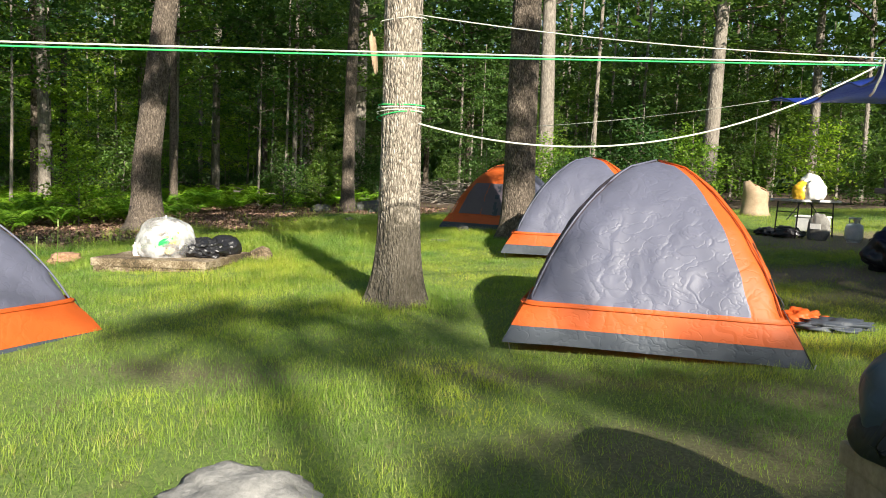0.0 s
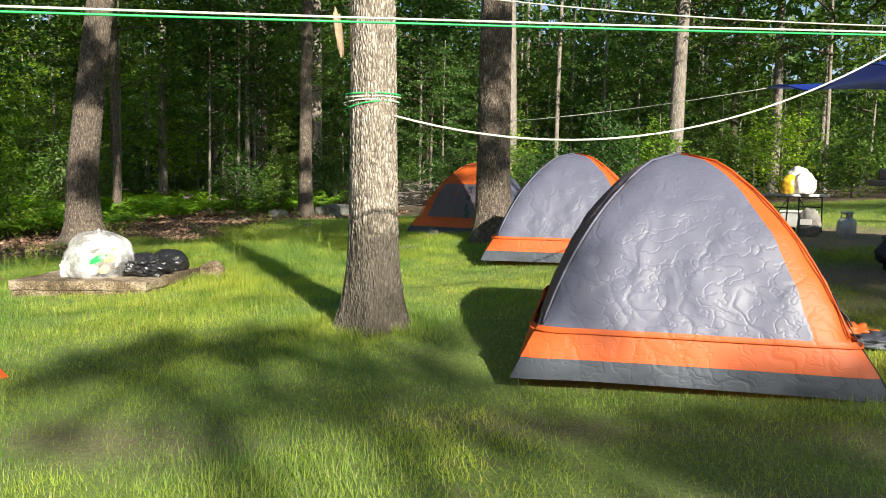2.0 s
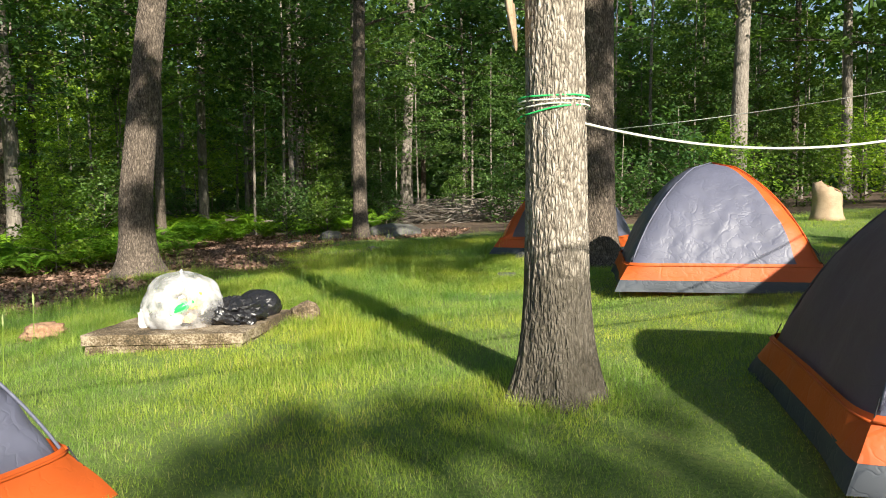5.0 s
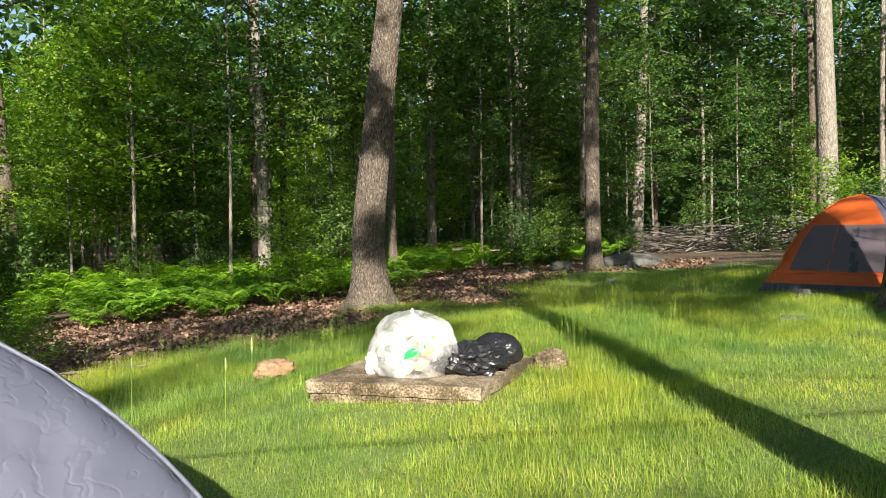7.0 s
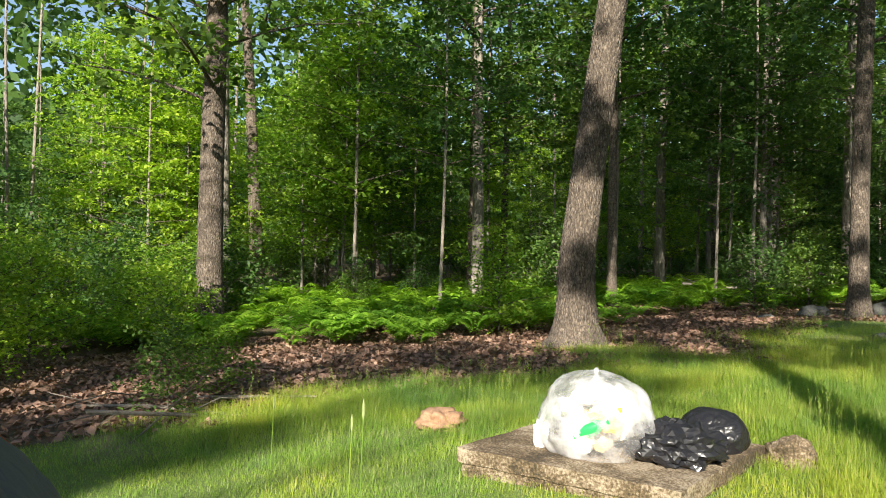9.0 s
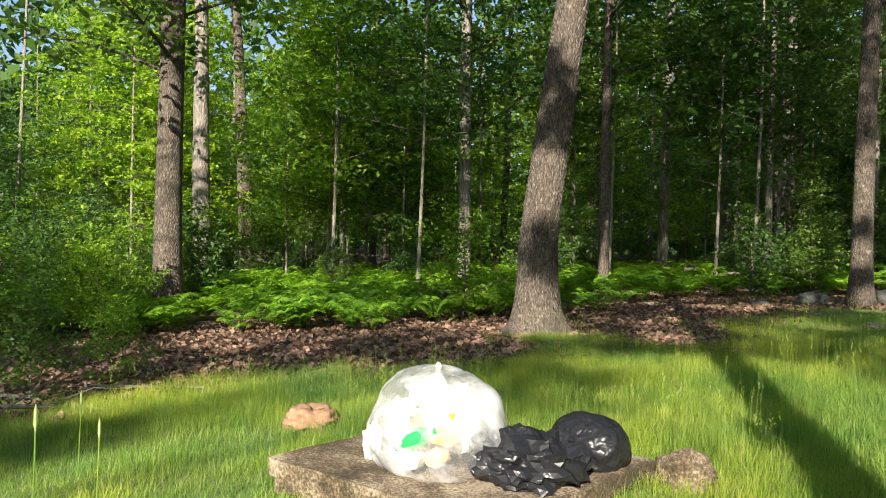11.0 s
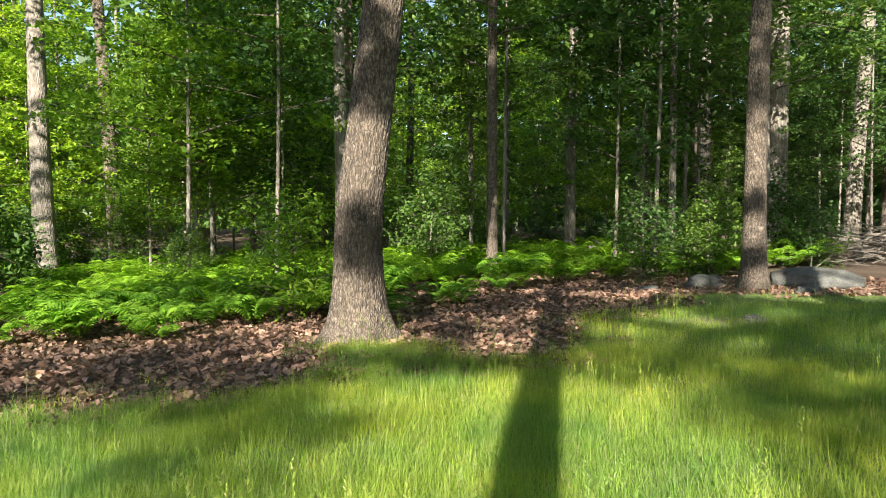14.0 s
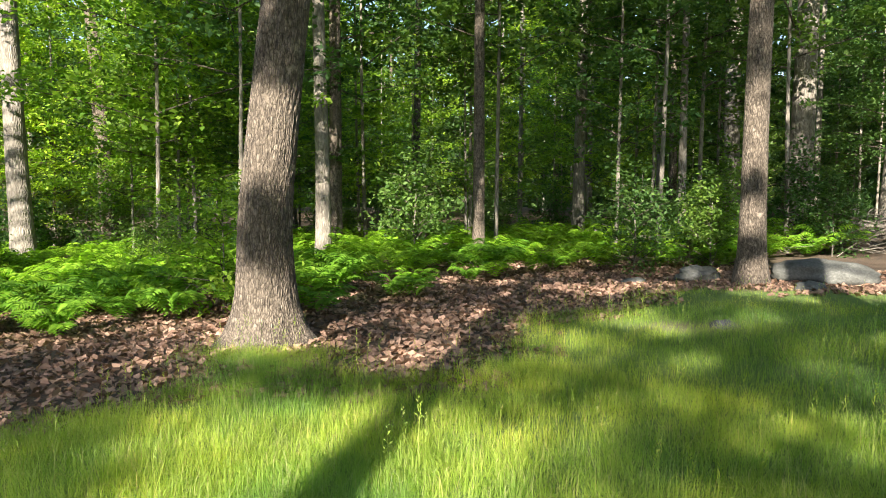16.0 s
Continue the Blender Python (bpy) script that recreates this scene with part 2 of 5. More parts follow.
def dirt_mask(x, y):
    d = np.zeros(np.shape(x))
    for cx, cy, rx, ry in DIRT_SPOTS:
        q = np.sqrt(((x - cx) / rx) ** 2 + ((y - cy) / ry) ** 2) + 0.22 * lumps(2 * x, 2 * y, cx)
        d = np.maximum(d, np.clip((1.15 - q) / 0.7, 0, 1) * (1.0 if cx > 3 else 0.45))
    return d


def grass_mask(x, y):
    e = edge_distance(x, y, CLEARING) + 0.40 * lumps(1.4 * x, 1.4 * y, 2.0) + 0.3 * lumps(4.5 * x, 4.5 * y, 3.0)
    return np.clip(e / 0.5 + 0.3, 0, 1) * (1 - 0.85 * dirt_mask(x, y))


# ---- ground ----
def spread(lo, hi, step, far):
    mid = np.arange(lo, hi, step)
    out, d, grow = [], step, hi
    while grow < far:
        d *= 1.35
        grow += d
        out.append(grow)
    low, d, back = [], step, lo
    while back > -far:
        d *= 1.35
        back -= d
        low.append(back)
    return np.concatenate([low[::-1], mid, out])


def make_ground():
    xs, ys = spread(-20, 17, 0.25, 1500), spread(-8, 32, 0.25, 1500)
    gx, gy = np.meshgrid(xs, ys)
    z = gz(gx, gy)
    nx, ny = len(xs), len(ys)
    i = np.arange(nx * ny).reshape(ny, nx)
    faces = np.stack([i[:-1, :-1], i[:-1, 1:], i[1:, 1:], i[1:, :-1]], -1).reshape(-1, 4)
    m, n, l, b = material("ground_soil", 0.95)
    v = coords(n, l)
    ag, ad = n.new("ShaderNodeAttribute"), n.new("ShaderNodeAttribute")
    ag.attribute_name, ad.attribute_name = "grass", "dirt"
    fine, mid = noise_of(n, l, v, 40.0, 6.0, 0.7), noise_of(n, l, v, 3.0, 5.0, 0.65)
    litter = ramp(n, l, fine, [(0.3, (0.045, 0.027, 0.018)), (0.5, (0.14, 0.085, 0.055)), (0.68, (0.27, 0.18, 0.12))])
    litter = mixed(n, l, mid, litter, (0.07, 0.05, 0.03))
    dirt = ramp(n, l, fine, [(0.3, (0.16, 0.12, 0.075)), (0.7, (0.36, 0.29, 0.19))])
    turf = ramp(n, l, fine, [(0.3, (0.07, 0.12, 0.022)), (0.5, (0.14, 0.215, 0.04)), (0.7, (0.23, 0.28, 0.075))])
    straw = ramp(n, l, mid, [(0.56, (0, 0, 0)), (0.72, (0.7, 0.7, 0.7))])
    turf = mixed(n, l, straw, turf, mixed(n, l, fine, (0.10, 0.09, 0.035), (0.24, 0.21, 0.09)))
    col = mixed(n, l, ag.outputs["Fac"], litter, turf)
    col = mixed(n, l, ad.outputs["Fac"], col, dirt)
    l.new(col, b.inputs["Base Color"])
    bumped(n, l, b, fine, 0.8, 0.03)
    ob = linked("ground", np.stack([gx, gy, z], -1).reshape(-1, 3), faces, m, smooth=True)
    for name, val in (("grass", grass_mask(gx, gy)), ("dirt", dirt_mask(gx, gy))):
        at = ob.data.attributes.new(name, "FLOAT", "POINT")
        at.data.foreach_set("value", val.reshape(-1).astype(np.float32))
    return tagged(ob, "grassy campsite clearing with leaf litter and bare soil", "ground", kind="structure")


make_ground()


# ---- trees ----
def tube(points, radii, seg=6):
    """Verts and faces of a tapering tube along points."""
    v, f = [], []
    pts = [Vector(p) for p in points]
    for k, (p, r) in enumerate(zip(pts, radii)):
        d = (pts[min(k + 1, len(pts) - 1)] - pts[max(k - 1, 0)]).normalized()
        a = d.orthogonal().normalized()
        c = d.cross(a)
        for j in range(seg):
            t = 2 * math.pi * j / seg
            v.append(p + r * (math.cos(t) * a + math.sin(t) * c))
    for k in range(len(pts) - 1):
        for j in range(seg):
            f.append((k * seg + j, k * seg + (j + 1) % seg, (k + 1) * seg + (j + 1) % seg, (k + 1) * seg + j))
    f.append(tuple(range(seg - 1, -1, -1)))
    f.append(tuple(range((len(pts) - 1) * seg, len(pts) * seg)))
    return v, f


def joined(pieces):
    v, f = [], []
    for pv, pf in pieces:
        o = len(v)
        v += list(pv)
        f += [tuple(i + o for i in q) for q in pf]
    return v, f


def trunk_shape(radius, height, lean=(0, 0), flare=0.5, seg=14, step=0.6, furrow=0.0, seed=0, bow=0.0, straight=0.0):
    """A tapering trunk on a flared root collar, its foot 0.15 m under the ground. Radius is at breast height."""
    rng = random.Random(seed)
    zs, z = [], -0.15
    while z < height:
        zs.append(z)
        z += step if z < 6 else max(step, 0.8)
    zs.append(height)
    ph = [rng.uniform(0, 6.28) for _ in range(6)]
    lobes = rng.choice((5, 6))
    verts, faces = [], []
    for z in zs:
        h = max(z, 0)
        r = radius * (1 - 0.55 * h / height) * (1 + flare * math.exp(-h / 0.28) + 0.10 * math.exp(-h / 1.2))
        h2 = max(0.0, h - straight) + 0.25 * math.exp(-max(0.0, h - straight) / 0.5) * (straight > 0)
        cx = lean[0] * h2 + bow * math.sin(h * 0.35) + 0.03 * math.sin(0.5 * h + ph[0])
        cy = lean[1] * h2 + 0.03 * math.sin(0.4 * h + ph[1])
        for j in range(seg):
            t = 2 * math.pi * j / seg
            rr = r * (1 + 0.10 * math.exp(-h / 0.35) * math.sin(lobes * t + ph[2]) + 0.03 * math.sin(2 * t + ph[3] + 0.3 * h))
            if furrow:
                q = Vector((math.cos(t) * 10 * radius / 0.23, math.sin(t) * 10 * radius / 0.23, z * 2.6 + seed))
                a = abs(noise.noise(q)) + 0.5 * abs(noise.noise(q * 2.1))
                rr += furrow * (min(a * 2.2, 1.0) - 0.6)
            verts.append((cx + rr * math.cos(t), cy + rr * math.sin(t), z))
    for k in range(len(zs) - 1):
        for j in range(seg):
            faces.append((k * seg + j, k * seg + (j + 1) % seg, (k + 1) * seg + (j + 1) % seg, (k + 1) * seg + j))
    faces.append(tuple(range((len(zs) - 1) * seg, len(zs) * seg)))
    return verts, faces


def leaf_mesh(name, centres, normals, sizes, mat, rng, slim=0.55):
    """A mesh of one folded leaf at each centre."""
    n = len(centres)
    d = rng.normal(size=(n, 3))
    d -= normals * (d * normals).sum(1, keepdims=True)
    d /= np.linalg.norm(d, axis=1, keepdims=True) + 1e-9
    w = np.cross(normals, d)
    s = sizes[:, None]
    v = np.empty((n, 4, 3))
    v[:, 0] = centres - d * s * 0.5
    v[:, 1] = centres + w * s * slim * 0.5 + normals * s * 0.12
    v[:, 2] = centres + d * s * 0.5 - normals * s * 0.1
    v[:, 3] = centres - w * s * slim * 0.5 + normals * s * 0.12
    me = bpy.data.meshes.new(name)
    me.vertices.add(4 * n)
    me.vertices.foreach_set("co", v.reshape(-1))
    me.loops.add(4 * n)
    me.loops.foreach_set("vertex_index", np.arange(4 * n))
    me.polygons.add(n)
    me.polygons.foreach_set("loop_start", np.arange(0, 4 * n, 4))
    me.update(calc_edges=True)
    me.materials.append(mat)
    return me


def spray_crown(name, seed, clusters, per, spread_r, thick, leaf, mat, droop=0.2):
    """Leaves in flat sprays round the given places."""
    rng = np.random.default_rng(seed)
    c = np.asarray(clusters)
    k = len(c)
    ang, rad = rng.uniform(0, 2 * np.pi, (k, per)), np.sqrt(rng.uniform(0, 1, (k, per))) * spread_r * rng.uniform(0.6, 1.25, (k, 1))
    tilt = rng.normal(0, 0.25, (k, 2))
    dx, dy = rad * np.cos(ang), rad * np.sin(ang)
    dz = dx * tilt[:, :1] + dy * tilt[:, 1:] - droop * rad ** 2 / spread_r + rng.normal(0, thick, (k, per))
    p = (c[:, None, :] + np.stack([dx, dy, dz], -1)).reshape(-1, 3)
    nrm = rng.normal(0, 0.42, p.shape)
    nrm[:, 2] += 0.85
    nrm /= np.linalg.norm(nrm, axis=1, keepdims=True)
    return leaf_mesh(name, p, nrm, rng.uniform(0.7, 1.25, len(p)) * leaf, mat, rng)


def limb_set(seed, count, z0, z1, reach, rise, radius, per_limb=5, top_taper=0.6):
    """Limbs of a crown round a trunk at the origin, and the places of their leaf sprays."""
    rng = random.Random(seed)
    pieces, places = [], []
    for i in range(count):
        u = (i + rng.random()) / count
        z = z0 + (z1 - z0) * u
        a = i * 2.4 + rng.uniform(-0.5, 0.5)
        r = reach * (1 - top_taper * u ** 1.5) * rng.uniform(0.7, 1.15)
        up = rise * rng.uniform(0.4, 1.4)
        way = Vector((math.cos(a), math.sin(a), 0))
        side = Vector((-way.y, way.x, 0))
        pts, b = [], rng.uniform(-0.25, 0.25)
        for t in (0, 0.3, 0.6, 1.0):
            pts.append(way * r * t + side * b * r * t * t + Vector((0, 0, z + up * r * (t - 0.35 * t * t))))
        pieces.append(tube(pts, [radius * (1 - 0.8 * t) * (1 - 0.5 * u) for t in (0, 0.3, 0.6, 1.0)], 4))
        for j in range(per_limb):
            t = 0.15 + 0.9 * (j + rng.random()) / per_limb
            base = way * r * t + side * b * r * t * t + Vector((0, 0, z + up * r * (t - 0.35 * t * t)))
            places.append(base + side * rng.uniform(-0.5, 0.5) * r * 0.55 + Vector((0, 0, rng.uniform(-0.35, 0.45))))
            if j > 1:
                pieces.append(tube([way * r * (t - 0.25) + side * b * r * (t - 0.25) ** 2 + Vector((0, 0, z + up * r * ((t - 0.25) - 0.35 * (t - 0.25) ** 2))), places[-1]],
                                   [radius * 0.3, radius * 0.08], 3))
    v, f = joined(pieces)
    return v, f, [tuple(p) for p in places]


def mesh_of(name, v, f, mat, smooth=True):
    me = bpy.data.meshes.new(name)
    me.from_pydata([tuple(p) for p in v], [], f)
    me.materials.append(mat)
    if smooth:
        me.polygons.foreach_set("use_smooth", [True] * len(me.polygons))
    return me


def crown_kind(seed, count, z0, z1, reach, rise, limb_r, per_limb, per, spread_r, leaf, leaf_mat, bark_mat, thick=0.10):
    v, f, places = limb_set(seed, count, z0, z1, reach, rise, limb_r, per_limb)
    return mesh_of("branchwork", v, f, bark_mat), spray_crown("crown", seed + 1, places, per, spread_r, thick, leaf, leaf_mat)


TALL_CROWNS = [crown_kind(11, 18, 6.5, 15.5, 4.2, 0.5, 0.055, 6, 34, 0.85, 0.25, LEAF_CANOPY, BARK_BROWN),
               crown_kind(21, 17, 5.0, 16.0, 3.8, 0.4, 0.05, 6, 34, 0.85, 0.25, LEAF_CANOPY, BARK_BROWN)]
DENSE_CROWNS = [crown_kind(12, 24, 4.6, 15.5, 4.4, 0.35, 0.06, 7, 60, 0.95, 0.24, LEAF_CANOPY, BARK_BROWN)]
UNDER_CROWNS = [crown_kind(31, 22, 1.6, 7.5, 2.5, 0.30, 0.022, 5, 44, 0.55, 0.15, LEAF_UNDER, BARK_BROWN, 0.05),
                crown_kind(41, 20, 2.4, 8.5, 2.8, 0.25, 0.022, 5, 46, 0.60, 0.15, LEAF_UNDER, BARK_BROWN, 0.05),
                crown_kind(51, 18, 0.9, 5.2, 2.0, 0.35, 0.02, 5, 42, 0.48, 0.14, LEAF_UNDER, BARK_BROWN, 0.05)]
BRIGHT_CROWNS = [crown_kind(81, 22, 1.2, 8.0, 2.8, 0.25, 0.02, 5, 52, 0.60, 0.15, LEAF_BRIGHT, BARK_BROWN, 0.05)]
BRIGHT_SHRUBS = [crown_kind(91, 18, 0.1, 1.2, 0.9, 0.6, 0.012, 4, 28, 0.26, 0.08, LEAF_BRIGHT, BARK_BROWN, 0.06)]
BIG_SHRUBS = [crown_kind(62, 22, 0.2, 2.0, 1.35, 0.55, 0.014, 5, 34, 0.36, 0.095, LEAF_UNDER, BARK_BROWN, 0.05),
              crown_kind(63, 22, 0.2, 1.8, 1.35, 0.55, 0.014, 5, 34, 0.36, 0.09, LEAF_BRIGHT, BARK_BROWN, 0.05)]
SHRUBS = [crown_kind(61, 16, 0.15, 1.0, 0.75, 0.7, 0.012, 4, 26, 0.24, 0.085, LEAF_UNDER, BARK_BROWN, 0.06),
          crown_kind(71, 18, 0.1, 1.5, 0.9, 0.6, 0.014, 4, 26, 0.28, 0.09, LEAF_UNDER, BARK_BROWN, 0.06)]


def tree(x, y, trunk, bark_mat, crown, label, group="", scale=1.0, turn=0.0, lift=0.0, category="tree", name="tree", drift=(0, 0)):
    """A tree: a trunk of its own, and the limbs and crown of one kind."""
    ob = thing(name, pose(x, y, gh(x, y)), label, category, group)
    me = trunk if isinstance(trunk, bpy.types.Mesh) else mesh_of("trunk", *trunk, bark_mat)
    tk = new("trunk", me)
    tk.parent = ob
    if isinstance(trunk, bpy.types.Mesh):
        tk.matrix_basis = pose(0, 0, 0, 0, 0, turn) @ Matrix.Diagonal((scale, scale, scale, 1))
    if crown:
        for nm, data in zip(("branchwork", "crown"), crown):
            c = new(nm, data)
            c.parent = ob
            c.matrix_basis = pose(drift[0], drift[1], lift, 0, 0, turn) @ Matrix.Diagonal((scale, scale, scale, 1))
    return ob


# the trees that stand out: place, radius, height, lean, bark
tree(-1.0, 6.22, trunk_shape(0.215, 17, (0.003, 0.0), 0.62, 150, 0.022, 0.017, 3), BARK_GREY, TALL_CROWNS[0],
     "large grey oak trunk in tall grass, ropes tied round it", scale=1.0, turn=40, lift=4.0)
tree(-9.36, 14.0, trunk_shape(0.305, 18, (0.105, 0.09), 0.85, 110, 0.03, 0.024, 7, 0.0, 1.35), BARK_BROWN, TALL_CROWNS[1],
     "big leaning oak with furrowed brown bark beside ferns", turn=100, lift=1.5, drift=(0.9, 0.8))
tree(-0.45, 13.3, trunk_shape(0.31, 18, (0.004, 0.0), 0.55, 72, 0.06, 0.022, 9), BARK_BROWN, TALL_CROWNS[0],
     "large brown oak trunk standing behind the tents", turn=200, lift=3.5)
NAMED = [(-6.95, 21.5, 0.21, (0.012, 0.0), BARK_BROWN, 1), (-1.2, 31.0, 0.38, (-0.01, 0), BARK_SMOOTH, 0), (-17.3, 20.0, 0.19, (0.0, 0), BARK_SMOOTH, 1),
         (-17.3, 11.2, 0.31, (0.0, 0.0), BARK_BROWN, 0), (-23.3, 14.6, 0.29, (-0.02, -0.02), BARK_SMOOTH, 1), (-27.2, 18.1, 0.27, (-0.045, -0.05), BARK_BROWN, 0),
         (-13.7, 22.0, 0.14, (0.006, 0), BARK_BROWN, 1), (-9.7, 30.6, 0.33, (0.0, 0), BARK_SMOOTH, 0), (-8.6, 34.5, 0.26, (0.04, 0), BARK_SMOOTH, 1),
         (5.8, 32.2, 0.36, (0.03, 0), BARK_SMOOTH, 0), (-16.0, 29.0, 0.2, (0.01, 0), BARK_SMOOTH, 1), (-15.2, 38.0, 0.33, (0.0, 0), BARK_SMOOTH, 0),
         (-18.9, 21.5, 0.2, (0.004, 0), BARK_BROWN, 1), (10.2, 33.0, 0.22, (0.0, 0), BARK_SMOOTH, 0), (15.0, 32.0, 0.24, (0.01, 0), BARK_SMOOTH, 1)]
for i, (x, y, r, lean, bk, k) in enumerate(NAMED):
    tree(x, y, trunk_shape(r, 17, lean, 0.4, 20, 0.3, 0.0, 30 + i), bk, TALL_CROWNS[k],
         "tall straight forest tree with a bare lower trunk", "forest trees", turn=i * 67, lift=-1.5 if i == 3 else 4.0 if x < -20 else 1.0 + (i % 3) * 0.8)

# unseen trees added behind and beside the walk: canopy gaps let low sun through
for i, (x, y, r, up, c) in enumerate([(-22, -12, 0.25, 0, 1), (24, -2, 0.25, 0, 1), (20, 8, 0.25, 0, 0), (19, 17, 0.25, 0, 1), (22, -36, 0.3, 0, 0), (32, -30, 0.3, 0, 1), (12, -40, 0.3, 0, 0)]):
    tree(x, y, trunk_shape(r, 17, (0, 0), 0.4, 16, 0.4, 0.0, 60 + i), BARK_BROWN, TALL_CROWNS[c],
         "tall forest tree at the edge of the clearing", "forest trees", turn=i * 97, lift=up)

# gaps in the canopy, by the ground that they light: across the sun's way, along it, half sizes
GAPS = [(4.6, 7.4, 1.3, 4.3), (2.4, 8.9, 0.7, 2.5), (7.4, 10.2, 1.6, 2.8), (8.3, 15.0, 1.2, 2.2), (0.5, 8.7, 1.7, 2.5), (-1.7, 6.4, 1.4, 2.4), (0.1, 2.9, 1.2, 0.9), (-1.5, 10.6, 0.7, 2.2), (-4.2, 11.0, 1.2, 1.2),
        (1.9, 12.7, 0.45, 1.3), (3.25, 12.9, 0.4, 1.0), (4.9, 18.3, 0.3, 0.3), (3.9, 21.5, 0.3, 0.3), (0.0, 16.9, 0.6, 0.8), (0.0, 21.2, 0.5, 0.9), (-0.6, 12.3, 0.5, 0.3), (-4.2, 14.4, 1.3, 0.4),
        (-3.1, 17.2, 2.2, 1.1), (-6.5, 19.5, 1.5, 2.0), (-3.5, 23.0, 1.6, 1.0), (2.0, 26.0, 0.8, 1.4), (5.5, 27.0, 1.5, 1.5), (-1.0, 29.0, 1.5, 1.5), (8.5, 24.0, 2.0, 4.0), (3.0, 33.0, 1.5, 2.0)]
SUN_X, SUN_Y = -SUN_WAY.x / math.hypot(SUN_WAY.x, SUN_WAY.y), -SUN_WAY.y / math.hypot(SUN_WAY.x, SUN_WAY.y)
SLOPE = math.hypot(SUN_WAY.x, SUN_WAY.y) / -SUN_WAY.z


def shade_tree(x, y, places, seed, label):
    """A tall tree added to cast shade, its limbs reaching to the given sprays of leaves."""
    rg = random.Random(seed)
    z0 = gh(x, y)
    ob = tree(x, y, trunk_shape(0.19, 15, (0, 0), 0.4, 14, 0.5, 0.0, seed), BARK_BROWN, None, label, "forest trees")
    pieces, spots = [], []
    for px, py, pz in places:
        tip = Vector((px - x, py - y, pz - z0))
        root = Vector((0, 0, max(4.5, min(14.5, tip.z - 0.32 * math.hypot(tip.x, tip.y)))))
        mid = root.lerp(tip, 0.55) + Vector((rg.uniform(-0.4, 0.4), rg.uniform(-0.4, 0.4), 0.35))
        pieces.append(tube([root, mid, tip], [0.045, 0.025, 0.006], 4))
        spots.append(tuple(tip))
    if spots:
        v, f = joined(pieces)
        for nm, me in (("branchwork", mesh_of("branchwork", v, f, BARK_BROWN)), ("crown", spray_crown("crown", seed + 7, spots, 125, 0.80, 0.10, 0.28, LEAF_CANOPY))):
            c = new(nm, me)
            c.parent = ob


# Added leaf sprays stand where shade should fall, none over the sunlit GAPS.
def shading_canopy():
    rg = random.Random(17)
    spots = []
    for k in range(5000):
        s, u = rg.uniform(-9.5, 10.5), rg.uniform(-3.5, 40)
        if u > 25 and rg.random() < 0.8 or s < -5 and (u > 19 or rg.random() < 0.5):
            continue
        if u < 3 and not 1.5 < s < 4 and rg.random() < 0.45:
            continue
        if any(abs(s - a) < p + 0.5 and abs(u - b) < q + 0.4 for a, b, p, q in GAPS):
            continue
        if all((s - a) ** 2 + (u - b) ** 2 > (0.62 if u > 3 or 1.5 < s < 4 else 1.1) for a, b in spots):
            spots.append((s, u))
    stems = [(-3.7, -14), (-6.3, -10), (7.6, -17), (11.5, -6), (-11, -6), (-5.0, -21), (1.0, -25), (9.5, -25), (12.5, 6), (-12.5, 8)]
    stems = [(s * -SUN_Y + u * -SUN_X, s * SUN_X + u * -SUN_Y) for s, u in stems]
    crowns = [[] for _ in stems]
    for s, u in spots:
        h = rg.uniform(9.5, 13.0) if u < 26 else rg.uniform(12.5, 16)
        x, y = s * -SUN_Y + (u - SLOPE * h) * -SUN_X, s * SUN_X + (u - SLOPE * h) * -SUN_Y
        near = min(range(len(stems)), key=lambda i: (stems[i][0] - x) ** 2 + (stems[i][1] - y) ** 2)
        crowns[near].append((x, y, h))
    for i, ((x, y), c) in enumerate(zip(stems, crowns)):
        shade_tree(x, y, c, 200 + i, "tall broad-crowned tree added out of view to shade the clearing")


shading_canopy()
rnd = random.Random(5)
THIN = [mesh_of("trunk", *trunk_shape(0.11, 15, (0.01, 0), 0.3, 10, 0.8, 0, 90), BARK_SMOOTH), mesh_of("trunk", *trunk_shape(0.16, 16, (-0.01, 0.01), 0.3, 10, 0.8, 0, 91), BARK_BROWN),
        mesh_of("trunk", *trunk_shape(0.08, 12, (0.02, -0.01), 0.3, 8, 0.8, 0, 92), BARK_SMOOTH)]
STEMS = [mesh_of("trunk", *trunk_shape(0.045, 8.5, (0.01, 0), 0.3, 8, 0.6, 0, 93), BARK_SMOOTH)]
taken = [(x, y) for x, y, *_ in NAMED] + [(-9.36, 14.0), (-0.45, 13.3), (-1, 6.2)]


def scatter(count, lo, hi, gap, test):
    """Places in a box that keep a gap from all others and pass the test."""
    out, tries = [], 0
    while len(out) < count and tries < 6000:
        tries += 1
        x, y = rnd.uniform(lo[0], hi[0]), rnd.uniform(lo[1], hi[1])
        if test(x, y) and all((x - a) ** 2 + (y - b) ** 2 > gap * gap for a, b in taken):
            taken.append((x, y))
            out.append((x, y))
    return out


def off(x, y, margin):
    return float(edge_distance(x, y, CLEARING)) < -margin


